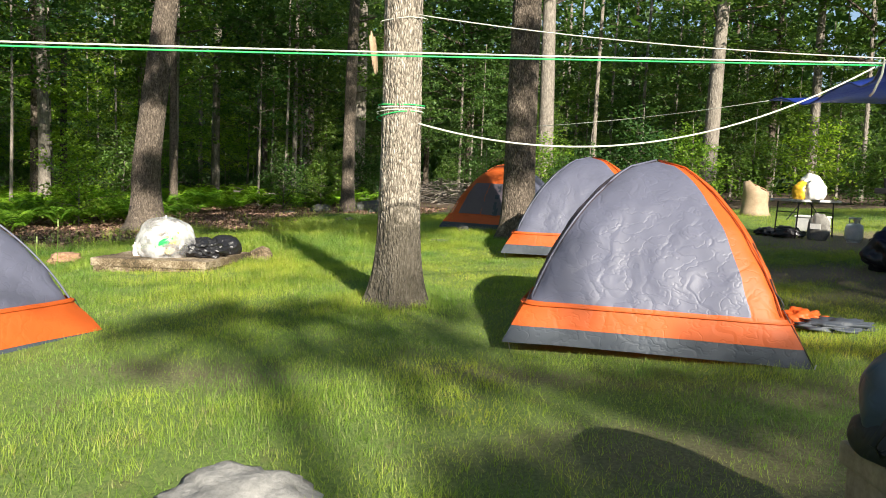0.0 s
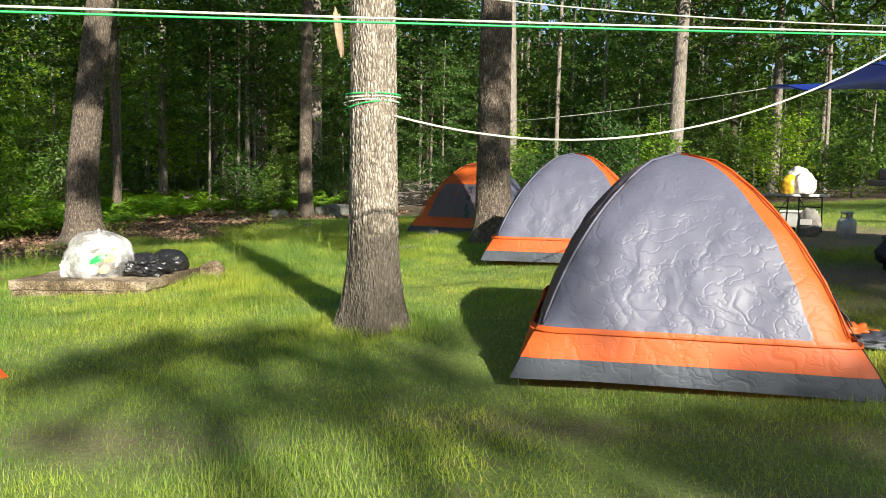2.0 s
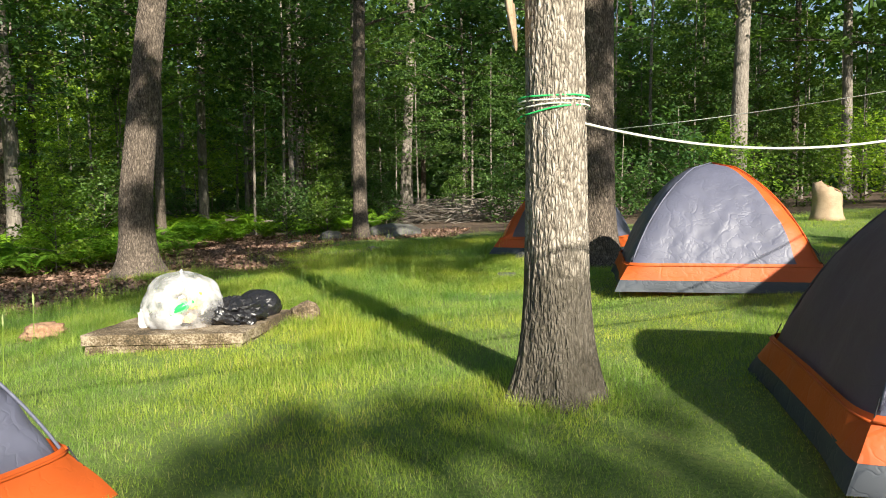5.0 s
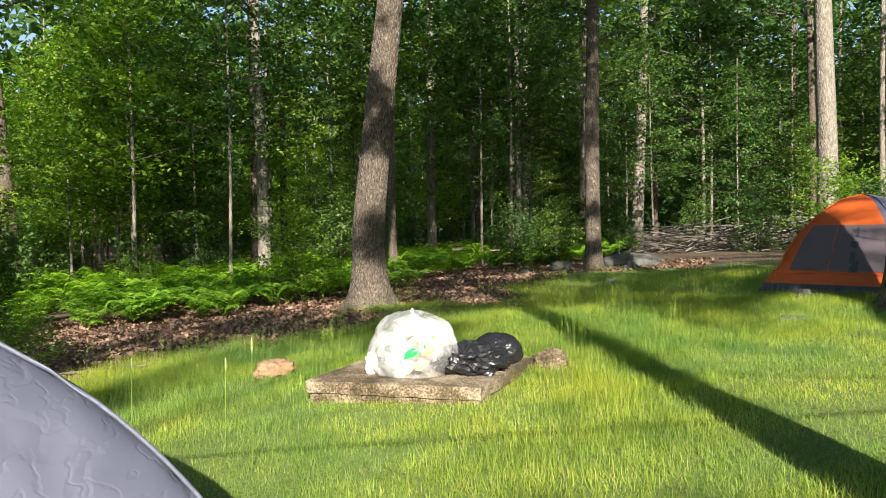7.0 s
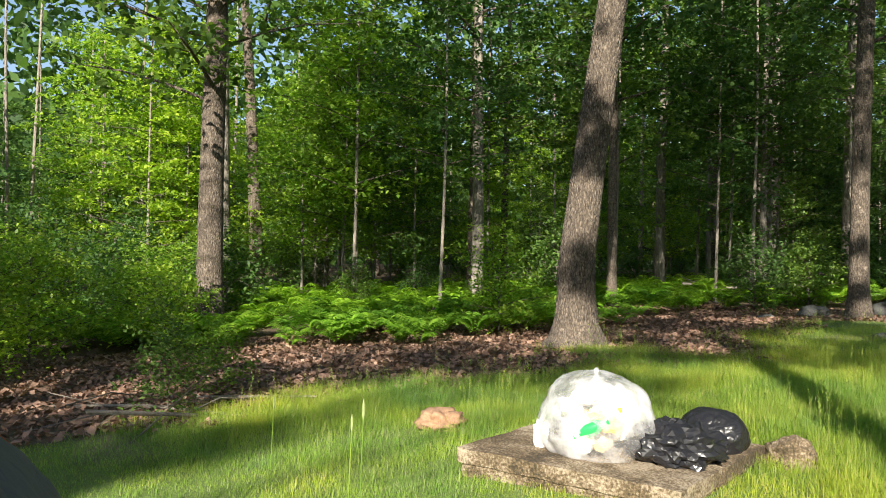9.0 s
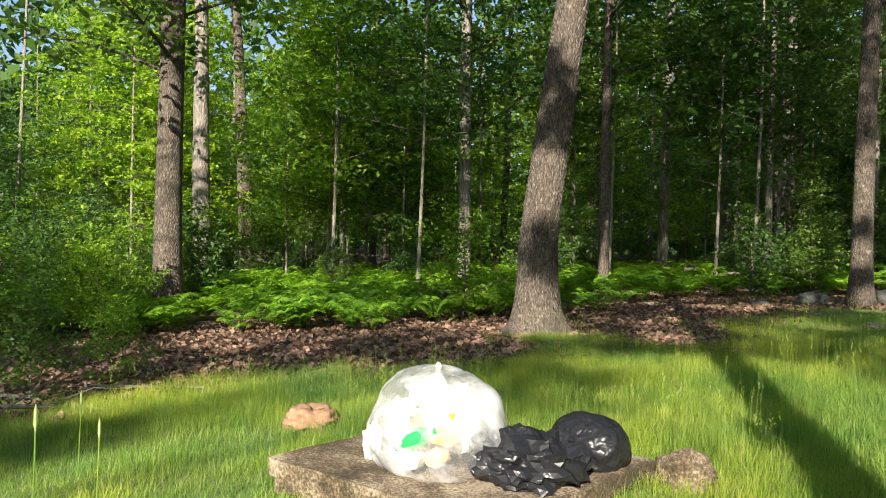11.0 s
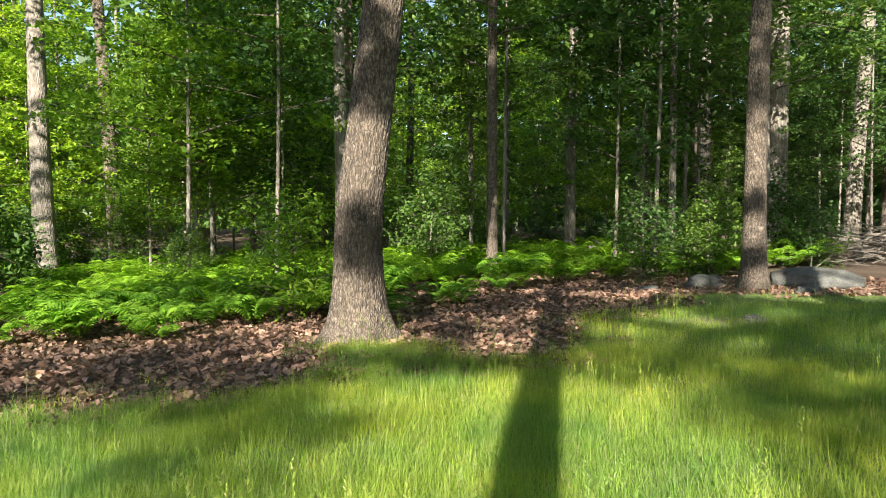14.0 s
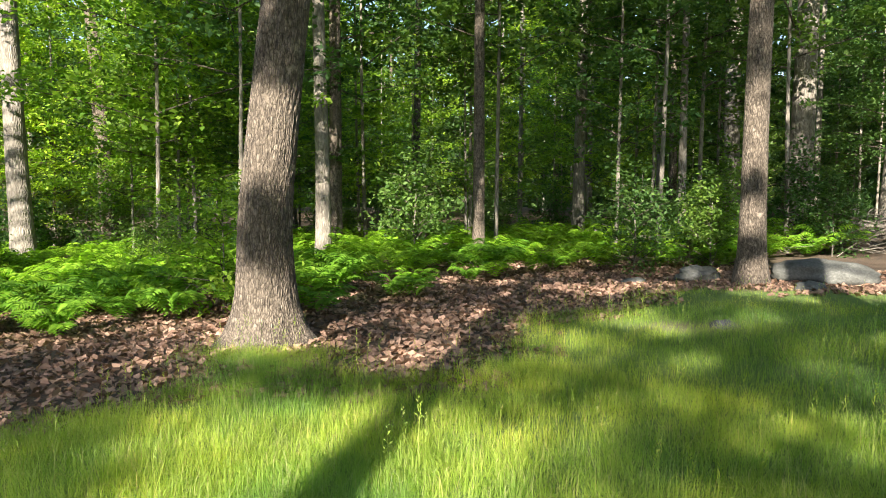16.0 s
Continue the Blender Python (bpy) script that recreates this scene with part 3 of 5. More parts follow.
for i, (x, y) in enumerate(scatter(70, (-42, 8), (24, 58), 2.0, lambda x, y: off(x, y, 6.5) and not (-22 < x < -6 and y < 27))):
    tree(x, y, THIN[i % 3], None, (DENSE_CROWNS[0] if i % 4 == 1 else TALL_CROWNS[i % 2]) if i % 3 and not (x < -20 and y < 34) else None, "slender forest tree in deep shade", "forest trees", scale=rnd.uniform(0.85, 1.2), turn=rnd.uniform(0, 360))
for i, (x, y) in enumerate(scatter(110, (-42, 1), (26, 52), 1.7, lambda x, y: off(x, y, 4.0) and not (-16 < x < -4 and y < 25) and not (-21 < x < -12 and y < 17) and not (-25 < x < -14 and y < 15) and not (-4 < x < 17 and y < 33))):
    tree(x, y, STEMS[0], None, BRIGHT_CROWNS[0] if x < -17 and y > 12.5 and i % 2 else UNDER_CROWNS[i % 3], "young broadleaf tree with layered green sprays", "understory trees", scale=rnd.uniform(0.85, 1.3), turn=rnd.uniform(0, 360))
for i, (x, y) in enumerate(scatter(66, (-34, 0), (22, 36), 1.0, lambda x, y: off(x, y, 1.6) and not (-17 < x < -5 and y < 21))):
    tree(x, y, mesh_of("trunk", *tube([(0, 0, -0.05), (0.02, 0, 0.6), (0, 0.03, 1.2)], [0.02, 0.015, 0.006]), BARK_SMOOTH), None,
         SHRUBS[i % 2], "low leafy woodland shrub", "shrubs", scale=rnd.uniform(0.8, 1.5), turn=rnd.uniform(0, 360), category="shrub", name="shrub")


for i, (x, y, sc) in enumerate([(-14.5, 23.5, 1.25), (-11, 25.5, 1.3), (-17.5, 25.5, 1.3), (-8.8, 27.5, 1.2), (-19.5, 23, 1.3), (-13, 28.5, 1.3), (-15.8, 17.0, 1.1), (-19, 16.5, 1.3), (-21.5, 18.5, 1.3)]):
    tree(x, y, STEMS[0], None, BRIGHT_CROWNS[0] if x < -18 and y < 20 else UNDER_CROWNS[1], "young broadleaf tree above ferns", "understory trees", scale=sc, turn=i * 71, lift=1.3)


for i, (x, y, sc) in enumerate([(-27.5, 13.8, 1.2), (-25.5, 20.0, 1.1), (-30, 17.0, 1.3), (-23.0, 17.3, 0.9), (-29, 22.0, 1.2), (-33, 14.0, 1.3)]):
    tree(x, y, STEMS[0], None, BRIGHT_CROWNS[0], "sunlit young maple with yellow-green leaves", "understory trees", scale=sc, turn=i * 59, lift=0.3)


def far_woods():
    rng = np.random.default_rng(8)
    n = 42000
    a = rng.uniform(-0.75, 1.75, n) + math.pi * 0.42
    d = rng.uniform(50, 78, n)
    z = rng.beta(1.0, 1.6, n) * 27 + 0.5
    p = np.stack([d * np.cos(a) - 4, d * np.sin(a) + 5, z], -1)
    nrm = rng.normal(0, 0.6, p.shape)
    nrm[:, 2] += 0.4
    nrm /= np.linalg.norm(nrm, axis=1, keepdims=True)
    ob = new("far_woods", leaf_mesh("far_woods", p, nrm, rng.uniform(0.6, 1.5, n), LEAF_FAR, rng))
    tagged(ob, "dense green far woods behind the clearing", "woods", kind="stuff")


far_woods()


def backdrop():
    seg = 72
    v, f = [], []
    for j in range(seg):
        t = 2 * math.pi * j / seg
        for z in (-1, 15 + 3 * math.sin(5 * t) + 2 * math.sin(13 * t)):
            v.append((90 * math.cos(t) - 3, 90 * math.sin(t) + 8, z))
    for j in range(seg):
        k = (j + 1) % seg
        f.append((2 * j, 2 * k, 2 * k + 1, 2 * j + 1))
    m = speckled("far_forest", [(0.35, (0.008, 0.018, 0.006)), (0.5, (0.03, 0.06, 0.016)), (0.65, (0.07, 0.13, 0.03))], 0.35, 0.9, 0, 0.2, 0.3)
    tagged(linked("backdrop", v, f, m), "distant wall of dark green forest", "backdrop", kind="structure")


backdrop()


# ---- ferns, grass, dead leaves ----
def fern_mesh(seed):
    rng = np.random.default_rng(seed)
    v, f = [], []
    for k in range(11):
        a = k * 0.57 + rng.uniform(-0.3, 0.3)
        ln, arch = rng.uniform(0.55, 0.85), rng.uniform(1.1, 1.75)
        way, side = np.array([math.cos(a), math.sin(a), 0]), np.array([-math.sin(a), math.cos(a), 0])
        for j in range(13):
            t = 0.18 + 0.82 * j / 12
            p = way * ln * t * 0.58 + np.array([0, 0, ln * arch * (1.25 * t - 0.85 * t * t)])
            w = 0.15 * math.sin(math.pi * min(1, (t - 0.1) / 0.95)) + 0.012
            for sgn in (-1, 1):
                tip = p + side * sgn * w + way * w * 0.35 - np.array([0, 0, w * 0.25])
                b = 0.022
                o = len(v)
                v += [p - way * b, p + side * sgn * w * 0.5 - way * b * 0.9 + np.array([0, 0, 0.01]), tip, p + side * sgn * w * 0.5 + way * b * 1.3]
                f.append((o, o + 1, o + 2, o + 3))
    return mesh_of("fronds", v, f, LEAF_FERN, False)


FERNS = [fern_mesh(s) for s in (1, 2, 3, 4)]
FERN_BED = [(-20, 3), (-14.5, 8.8), (-13, 10.9), (-10.7, 13.0), (-10.2, 14.6), (-9.9, 16.2), (-10.2, 18), (-11.3, 20.5), (-9.2, 22.6), (-8, 24.5), (-7.5, 30), (-17, 35), (-26, 22), (-26, 8)]


def fern_places(count, near):
    out = []
    while len(out) < count:
        x, y = rnd.uniform(-26, -7), rnd.uniform(3, 35)
        e = float(edge_distance(x, y, FERN_BED))
        if e > 0 and (e < 2.6) == near and (x + 9.36) ** 2 + (y - 14.0) ** 2 > 0.8:
            out.append((x, y))
    return out


def fern_pose(x, y):
    sc = rnd.uniform(0.85, 1.5)
    return pose(x, y, gh(x, y) - 0.02, rnd.uniform(-8, 8), rnd.uniform(-8, 8), rnd.uniform(0, 360)) @ Matrix.Diagonal((sc, sc, sc * rnd.uniform(0.7, 1.0), 1))


for i, (x, y) in enumerate(fern_places(295, True)):
    ob = new("fern", FERNS[i % 4])
    ob.matrix_world = fern_pose(x, y)
    tagged(ob, "bright green fern clump in leaf litter", "fern", "fern bed")


def far_ferns(count):
    pieces = []
    for i, (x, y) in enumerate(fern_places(count, False)):
        m, me = fern_pose(x, y), FERNS[i % 4]
        pieces.append(([m @ v.co for v in me.vertices], [tuple(p.vertices) for p in me.polygons]))
    v, f = joined(pieces)
    tagged(linked("fern_thicket", v, f, LEAF_FERN), "dense green fern thicket under forest trees", "ferns", kind="stuff")


far_ferns(330)


def blades(name, count, lo, hi, height_of, chance, seed, mat, label):
    rng = np.random.default_rng(seed)
    x, y = rng.uniform(lo[0], hi[0], count), rng.uniform(lo[1], hi[1], count)
    keep = rng.uniform(0, 1, count) < chance(x, y)
    x, y = x[keep], y[keep]
    n = len(x)
    h = height_of(x, y) * rng.uniform(0.55, 1.3, n)
    a, bend = rng.uniform(0, 2 * np.pi, n), rng.uniform(0.15, 1.0, n) ** 0.8 * 1.5
    w = rng.uniform(0.0011, 0.0023, n) * (0.8 + h * 1.2)
    way, side = np.stack([np.cos(a), np.sin(a), 0 * a], -1), np.stack([-np.sin(a), np.cos(a), 0 * a], -1)
    p = np.stack([x, y, gz(x, y) - 0.01], -1)
    up = np.array([0, 0, 1.0])
    mid = p + way * (h * bend * 0.3)[:, None] + up * (h * 0.6)[:, None]
    tip = p + way * (h * bend)[:, None] + up * (h * (1 - 0.42 * bend))[:, None]
    v = np.empty((n, 5, 3))
    v[:, 0], v[:, 1] = p - side * w[:, None], p + side * w[:, None]
    v[:, 2], v[:, 3] = mid + side * w[:, None] * 0.8, mid - side * w[:, None] * 0.8
    v[:, 4] = tip
    o = np.arange(n)[:, None] * 5
    loops = (o + np.array([0, 1, 2, 3, 3, 2, 4])).reshape(-1)
    me = bpy.data.meshes.new(name)
    me.vertices.add(5 * n)
    me.vertices.foreach_set("co", v.reshape(-1))
    me.loops.add(7 * n)
    me.loops.foreach_set("vertex_index", loops)
    me.polygons.add(2 * n)
    me.polygons.foreach_set("loop_start", (np.arange(n)[:, None] * 7 + np.array([0, 4])).reshape(-1))
    me.update(calc_edges=True)
    me.materials.append(mat)
    tagged(new(name, me), label, "grass", kind="stuff")


BARE = [(-1.0, 6.22, 0.34), (-0.45, 13.3, 0.42), (-9.36, 14.0, 0.5)]
PADS = [[(-5.46, 7.21), (-3.95, 7.50), (-4.03, 8.92), (-5.56, 8.62)], [(0.45, 4.72), (2.6, 4.6), (2.7, 6.8), (0.55, 6.9)]]


def grass_chance(x, y):
    c = grass_mask(x, y) * np.clip(0.75 + 0.45 * lumps(1.7 * x, 1.7 * y, 5.0), 0.15, 1)
    d = np.hypot(x + 1.2, y - 5)
    c = c * np.clip(1.25 - d / 22, 0.15, 1)
    for px, py, r in BARE:
        c = np.where(np.hypot(x - px, y - py) < r, 0, c)
    for q in PADS:
        c = np.where(edge_distance(x, y, q) > 0.02, 0, c)
    return c


def grass_height(x, y):
    meadow = np.clip((-1.2 - x + 0.25 * (y - 8)) / 3.0, 0, 1) * np.clip((y - 5.5) / 3.0, 0, 1) * np.clip((21 - y) / 3, 0, 1)
    tufts = np.exp(-((x + 1) ** 2 + (y - 6.3) ** 2) / 0.35) * 0.12
    return np.clip(0.055 + 0.03 * lumps(0.9 * x, 0.9 * y, 1.0) + 0.17 * meadow * (0.75 + 0.35 * lumps(0.8 * x, 0.8 * y, 7.0)) + tufts, 0.025, 0.4) * np.where(edge_distance(x, y, PADS[0]) > -0.5, 0.6, 1.0)


blades("grass", 500000, (-10.5, 4.5), (6, 23), grass_height, lambda x, y: grass_chance(x, y) * np.where(grass_height(x, y) > 0.1, 1.0, 0.25), 3, GRASS,
       "tall green meadow grass gone to seed")


blades("grass", 70000, (2, 13.5), (14, 25), lambda x, y: 0.10 + 0.04 * lumps(x, y, 2.0), lambda x, y: grass_mask(x, y), 8, GRASS, "bright sunlit grass beyond the camp")


def seed_stems(count):
    """Thin stems with open seed heads standing over the meadow."""
    rng = np.random.default_rng(41)
    x, y = rng.uniform(-8.5, 1, count), rng.uniform(6.5, 19, count)
    keep = (rng.uniform(0, 1, count) < grass_chance(x, y)) & (grass_height(x, y) > 0.15) & (lumps(0.9 * x, 0.9 * y, 4.0) > -0.15)
    v, f = [], []
    for px, py in zip(x[keep], y[keep]):
        h, a = rng.uniform(0.28, 0.52), rng.uniform(0, 6.28)
        foot, tip = Vector((px, py, gh(px, py))), Vector((px + 0.12 * h * math.cos(a), py + 0.12 * h * math.sin(a), gh(px, py) + h))
        side = Vector((-math.sin(a), math.cos(a), 0)) * 0.0013
        o = len(v)
        v += [foot - side, foot + side, tip]
        f.append((o, o + 1, o + 2))
        for k in range(7):
            c = foot.lerp(tip, 0.76 + 0.24 * k / 6)
            d = Vector((rng.normal(0, 1), rng.normal(0, 1), 1.2)).normalized() * 0.028 * (1.25 - 0.1 * k)
            o = len(v)
            v += [c, c + d * 0.6 + side * 2.5, c + d, c + d * 0.6 - side * 2.5]
            f.append((o, o + 1, o + 2, o + 3))
    tagged(linked("seed_heads", v, f, GRASS), "pale open grass seed heads over the meadow", "grass", kind="stuff")


seed_stems(9000)


def lawn(count, lo, hi, seed):
    rng = np.random.default_rng(seed)
    x, y = rng.uniform(lo[0], hi[0], count), rng.uniform(lo[1], hi[1], count)
    keep = rng.uniform(0, 1, count) < grass_chance(x, y)
    x, y = x[keep], y[keep]
    n = len(x)
    h = np.minimum(grass_height(x, y), 0.16) * rng.uniform(0.5, 1.35, n)
    a, bend, w = rng.uniform(0, 2 * np.pi, n), rng.uniform(0.15, 1.1, n), rng.uniform(0.0016, 0.0034, n)
    p = np.stack([x, y, gz(x, y) - 0.008], -1)
    side = np.stack([-np.sin(a), np.cos(a), 0 * a], -1) * w[:, None]
    v = np.empty((n, 3, 3))
    v[:, 0], v[:, 1] = p - side, p + side
    v[:, 2] = p + np.stack([np.cos(a) * bend, np.sin(a) * bend, 1 - 0.3 * bend], -1) * h[:, None]
    me = bpy.data.meshes.new("lawn")
    me.vertices.add(3 * n)
    me.vertices.foreach_set("co", v.reshape(-1))
    me.loops.add(3 * n)
    me.loops.foreach_set("vertex_index", np.arange(3 * n))
    me.polygons.add(n)
    me.polygons.foreach_set("loop_start", np.arange(0, 3 * n, 3))
    me.update(calc_edges=True)
    me.materials.append(GRASS)
    tagged(new("short_grass", me), "short trampled green campsite grass", "grass", kind="stuff")


lawn(780000, (-9.5, 0.0), (5.5, 15), 6)


def dead_leaves(count):
    rng = np.random.default_rng(12)
    x, y = rng.uniform(-17, -4, count), rng.uniform(2, 24, count)
    e = edge_distance(x, y, CLEARING)
    k = (e < 0.5 + 0.5 * lumps(x * 2, y * 2, 1)) & (e > -6.0)
    x, y = x[k], y[k]
    p = np.stack([x, y, gz(x, y) + rng.uniform(0.005, 0.04, len(x))], -1)
    nrm = rng.normal(0, 0.5, p.shape)
    nrm[:, 2] += 1
    nrm /= np.linalg.norm(nrm, axis=1, keepdims=True)
    ob = new("dead_leaves", leaf_mesh("dead_leaves", p, nrm, rng.uniform(0.05, 0.135, len(x)), DEAD_LEAF, rng, 0.7))
    tagged(ob, "brown dead leaves on the forest floor", "leaf litter", kind="stuff")


dead_leaves(60000)


# ---- tents ----
def tent_shape(w, d, h, lo, hi, arc0, arc1, nu=36, nv=30, crinkle=0.012, seed=0, push=0.0):
    """A patch of a dome tent between two heights (0 to 1 of h) and two directions (in quarters; the front is 0 to 1)."""
    verts, faces = [], []
    for i in range(nv + 1):
        q = lo + (hi - lo) * i / nv
        s = max(0.0, 1 - max(q, 0) ** 1.4) ** 0.5
        ex = 12.0 - 8.5 * min(1, q * 1.15)
        for j in range(nu + 1):
            t = (arc0 + (arc1 - arc0) * j / nu) * math.pi / 2 + 1.25 * math.pi
            c, sn = math.cos(t), math.sin(t)
            r = (abs(c) ** ex + abs(sn) ** ex) ** (-1 / ex)
            side = 4 * ((arc0 + (arc1 - arc0) * j / nu) % 1) * (1 - (arc0 + (arc1 - arc0) * j / nu) % 1)
            sag = 1 - 0.03 * side * math.sin(math.pi * q)
            flare = 1 + 0.10 * max(0.0, 1 - side) ** 4 * max(0.0, 1 - q / 0.24)
            x, y, z = r * c * s * w / 2 * sag * flare, r * sn * s * d / 2 * sag * flare, q * h
            p = Vector((x * 4 + seed, y * 4, z * 4))
            k = crinkle * (noise.noise(p) + 0.6 * noise.noise(p * 2.3)) * (0.3 + math.sin(math.pi * min(1, q + 0.08)))
            o = Vector((c, sn, 0.6)).normalized() * (k + push)
            verts.append((x + o.x, y + o.y, z + o.z))
    for i in range(nv):
        for j in range(nu):
            a = i * (nu + 1) + j
            faces.append((a, a + 1, a + nu + 2, a + nu + 1))
    return verts, faces


def cord(name, points, radius, mat, parent=None, label="", seg=6):
    v, f = tube(points, [radius] * len(points), seg)
    return linked(name, v, f, mat, parent, label, True)


BLACK_CORD = speckled("black_cord", [(0.3, (0.012, 0.012, 0.014)), (0.7, (0.03, 0.03, 0.035))], 30, 0.6)
STEEL = speckled("steel", [(0.3, (0.45, 0.45, 0.46)), (0.7, (0.62, 0.62, 0.63))], 20, 0.35, 1.0, 0.1)


def tent(x, y, turn, w, d, h, label, seed, side_mats, door=False, group="dome tents", hem=(0.085, 0.215)):
    """Dome tent: four fly panels between crossed poles, an orange skirt, a dark tub floor, guy lines and pegs. The front faces -y."""
    ob = thing("dome_tent", pose(x, y, gh(x, y), 0, 0, turn), label, "tent", group)
    names = ("front_panel", "door_panel", "back_panel", "side_panel")
    if door:
        for nm, lo, hi, a0, a1, mat in (("mesh_door", 0.22, 0.68, 0.10, 0.90, TENT_DARK), ("door_flap", 0.03, 0.66, 0.56, 0.64, TENT_TUB), ("zip_strip", 0.22, 0.68, 0.38, 0.395, TENT_ORANGE)):
            v, f = tent_shape(w, d, h, lo, hi, a0, a1, 14, 12, 0.016, seed, 0.02)
            linked(nm, v, f, mat, ob, "dark see-through mesh", True)
    for k in range(4):
        a0, a1 = ((0, 0.9), (0.9, 2.1), (2.1, 3), (3, 4))[k]
        v, f = tent_shape(w, d, h, hem[1] - 0.025, 1.0, a0, a1, seed=seed, crinkle=0.016)
        linked(names[k], v, f, side_mats[k], ob, smooth=True)
        v, f = tent_shape(w + 0.05, d + 0.05, h, hem[0], hem[1], k, k + 1, 30, 6, 0.008, seed, 0.012)
        linked("skirt", v, f, TENT_ORANGE, ob, "orange nylon skirt", True)
        v, f = tent_shape(w + 0.06, d + 0.06, h, -0.0, hem[0] + 0.01, k, k + 1, 30, 4, 0.012, seed, 0.004)
        linked("tub_wall", v, f, TENT_TUB, ob, "dark grey tub floor edge", True)
        v, f = tube([tent_point(w, d, h, q, k, 0.012) for q in [0.22 + 0.78 * i / 18 for i in range(19)]], [0.009] * 19, 6)
        linked("pole_sleeve", v, f, side_mats[k], ob, "", True)
        rim = tent_shape(w + 0.05, d + 0.05, h, hem[1] - 0.022, hem[1], k, k + 1, 30, 1, 0.008, seed, 0.02)[0][:31]
        cord("piping", rim, 0.008, TENT_ORANGE, ob, "rolled orange edge of the fly")
        c = Vector(tent_point(w + 0.1, d + 0.1, h, 0.58 if k == 1 else 0.27, k, 0))
        o = Vector((c.x, c.y, 0)).normalized()
        foot = Vector((o.x * math.hypot(w, d) / 2, o.y * math.hypot(w, d) / 2, 0)) + o * (0.12 if k == 1 else 0.05)
        toggle = c.lerp(foot, 0.3)
        cord("toggle", [toggle, toggle + o * 0.05 - Vector((0, 0, 0.10)), toggle + o * 0.10 - Vector((0, 0, 0.14)), toggle + (foot - c) * 0.22], 0.006, BLACK_CORD, ob, "slack black cord loop")
        cord("guy_line", [c, c * 0.5 + foot * 0.5 - Vector((0, 0, 0.03)), foot], 0.004, BLACK_CORD, ob, "black guy line")
        linked("peg", *tube([foot + Vector((0, 0, 0.05)), foot - o * 0.04 - Vector((0, 0, 0.1))], [0.005, 0.004], 6), STEEL, ob, "thin steel peg", True)
    return ob


def tent_point(w, d, h, q, k, out):
    s = max(0.0, 1 - max(q, 0) ** 1.4) ** 0.5
    ex = 12.0 - 8.5 * min(1, q * 1.15)
    t = k * math.pi / 2 + 1.25 * math.pi
    c, sn = math.cos(t), math.sin(t)
    r = (abs(c) ** ex + abs(sn) ** ex) ** (-1 / ex)
    return (r * c * (s * w / 2 + out), r * sn * (s * d / 2 + out), q * h + out)


# The first tent's shaded left side is put into its last panel's cloth colour.
tent(1.56, 5.73, -3, 2.15, 2.2, 1.52, "grey and orange dome tent pitched on short grass", 1, [TENT_GREY, TENT_ORANGE, TENT_GREY, TENT_DARK])
tent(0.95, 11.1, -2, 2.35, 2.3, 1.55, "grey and orange dome tent in dappled light", 5, [TENT_GREY, TENT_ORANGE, TENT_GREY, TENT_GREY])
tent(-0.9, 15.6, -20, 2.2, 2.2, 1.5, "orange dome tent with its mesh door open behind a tree", 9, [TENT_ORANGE, TENT_GREY, TENT_GREY, TENT_ORANGE], True)
tent(-4.52, 3.62, -12, 2.15, 2.15, 1.35, "grey and orange dome tent beside trampled grass", 13, [TENT_GREY, TENT_GREY, TENT_GREY, TENT_ORANGE], hem=(0.05, 0.27))


# ---- pad and rubbish ----
PAD = [(-5.46, 7.21), (-3.95, 7.50), (-4.03, 8.92), (-5.56, 8.62)]
PAD_TOP = 0.035


def slab():
    o = thing("concrete_pad", pose(-4.75, 8.06, gh(-4.75, 8.06)), "weathered concrete pad set in grass, chipped at the edges", "concrete pad")
    for nm, shrink, z0, z1, seed in (("top_slab", 0.0, PAD_TOP - 0.10, PAD_TOP, 0.0), ("footing", 0.035, PAD_TOP - 0.36, PAD_TOP - 0.10, 5.0)):
        bm = bmesh.new()
        pts = [Vector((x + 4.75, y - 8.06, 0)) for x, y in PAD]
        pts = [p - p.normalized() * shrink for p in pts]
        base = gh(-4.75, 8.06)
        lo = [bm.verts.new((p.x, p.y, z0 - base)) for p in pts]
        hi = [bm.verts.new((p.x, p.y, z1 - base)) for p in pts]
        bm.faces.new(lo[::-1])
        bm.faces.new(hi)
        for i in range(4):
            bm.faces.new((lo[i], lo[(i + 1) % 4], hi[(i + 1) % 4], hi[i]))
        bmesh.ops.subdivide_edges(bm, edges=bm.edges[:], cuts=24, use_grid_fill=True)
        for v in bm.verts:
            q = v.co * 5 + Vector((seed, 0, 0))
            chip = max(0.0, noise.noise(v.co * 7 + Vector((seed, 3, 0))) - 0.25) * 0.05
            edge = min(1.0, math.hypot(v.co.x, v.co.y) / 0.9)
            v.co += 0.008 * noise.noise_vector(q * 2.2) - Vector((v.co.x, v.co.y, 0)).normalized() * chip * edge ** 4
            v.co.z += 0.006 * noise.noise(q)
        part(nm, bm, CONCRETE, o)


slab()


# ---- surfaces of loose things ----
def plain(name, colour, rough=0.5, metal=0.0, vary=0.25, scale=8.0, bump=0.15):
    lo, hi = tuple(c * (1 - vary) for c in colour), tuple(min(1, c * (1 + vary)) for c in colour)
    return speckled(name, [(0.3, lo), (0.7, hi)], scale, rough, metal, bump, 0.01)


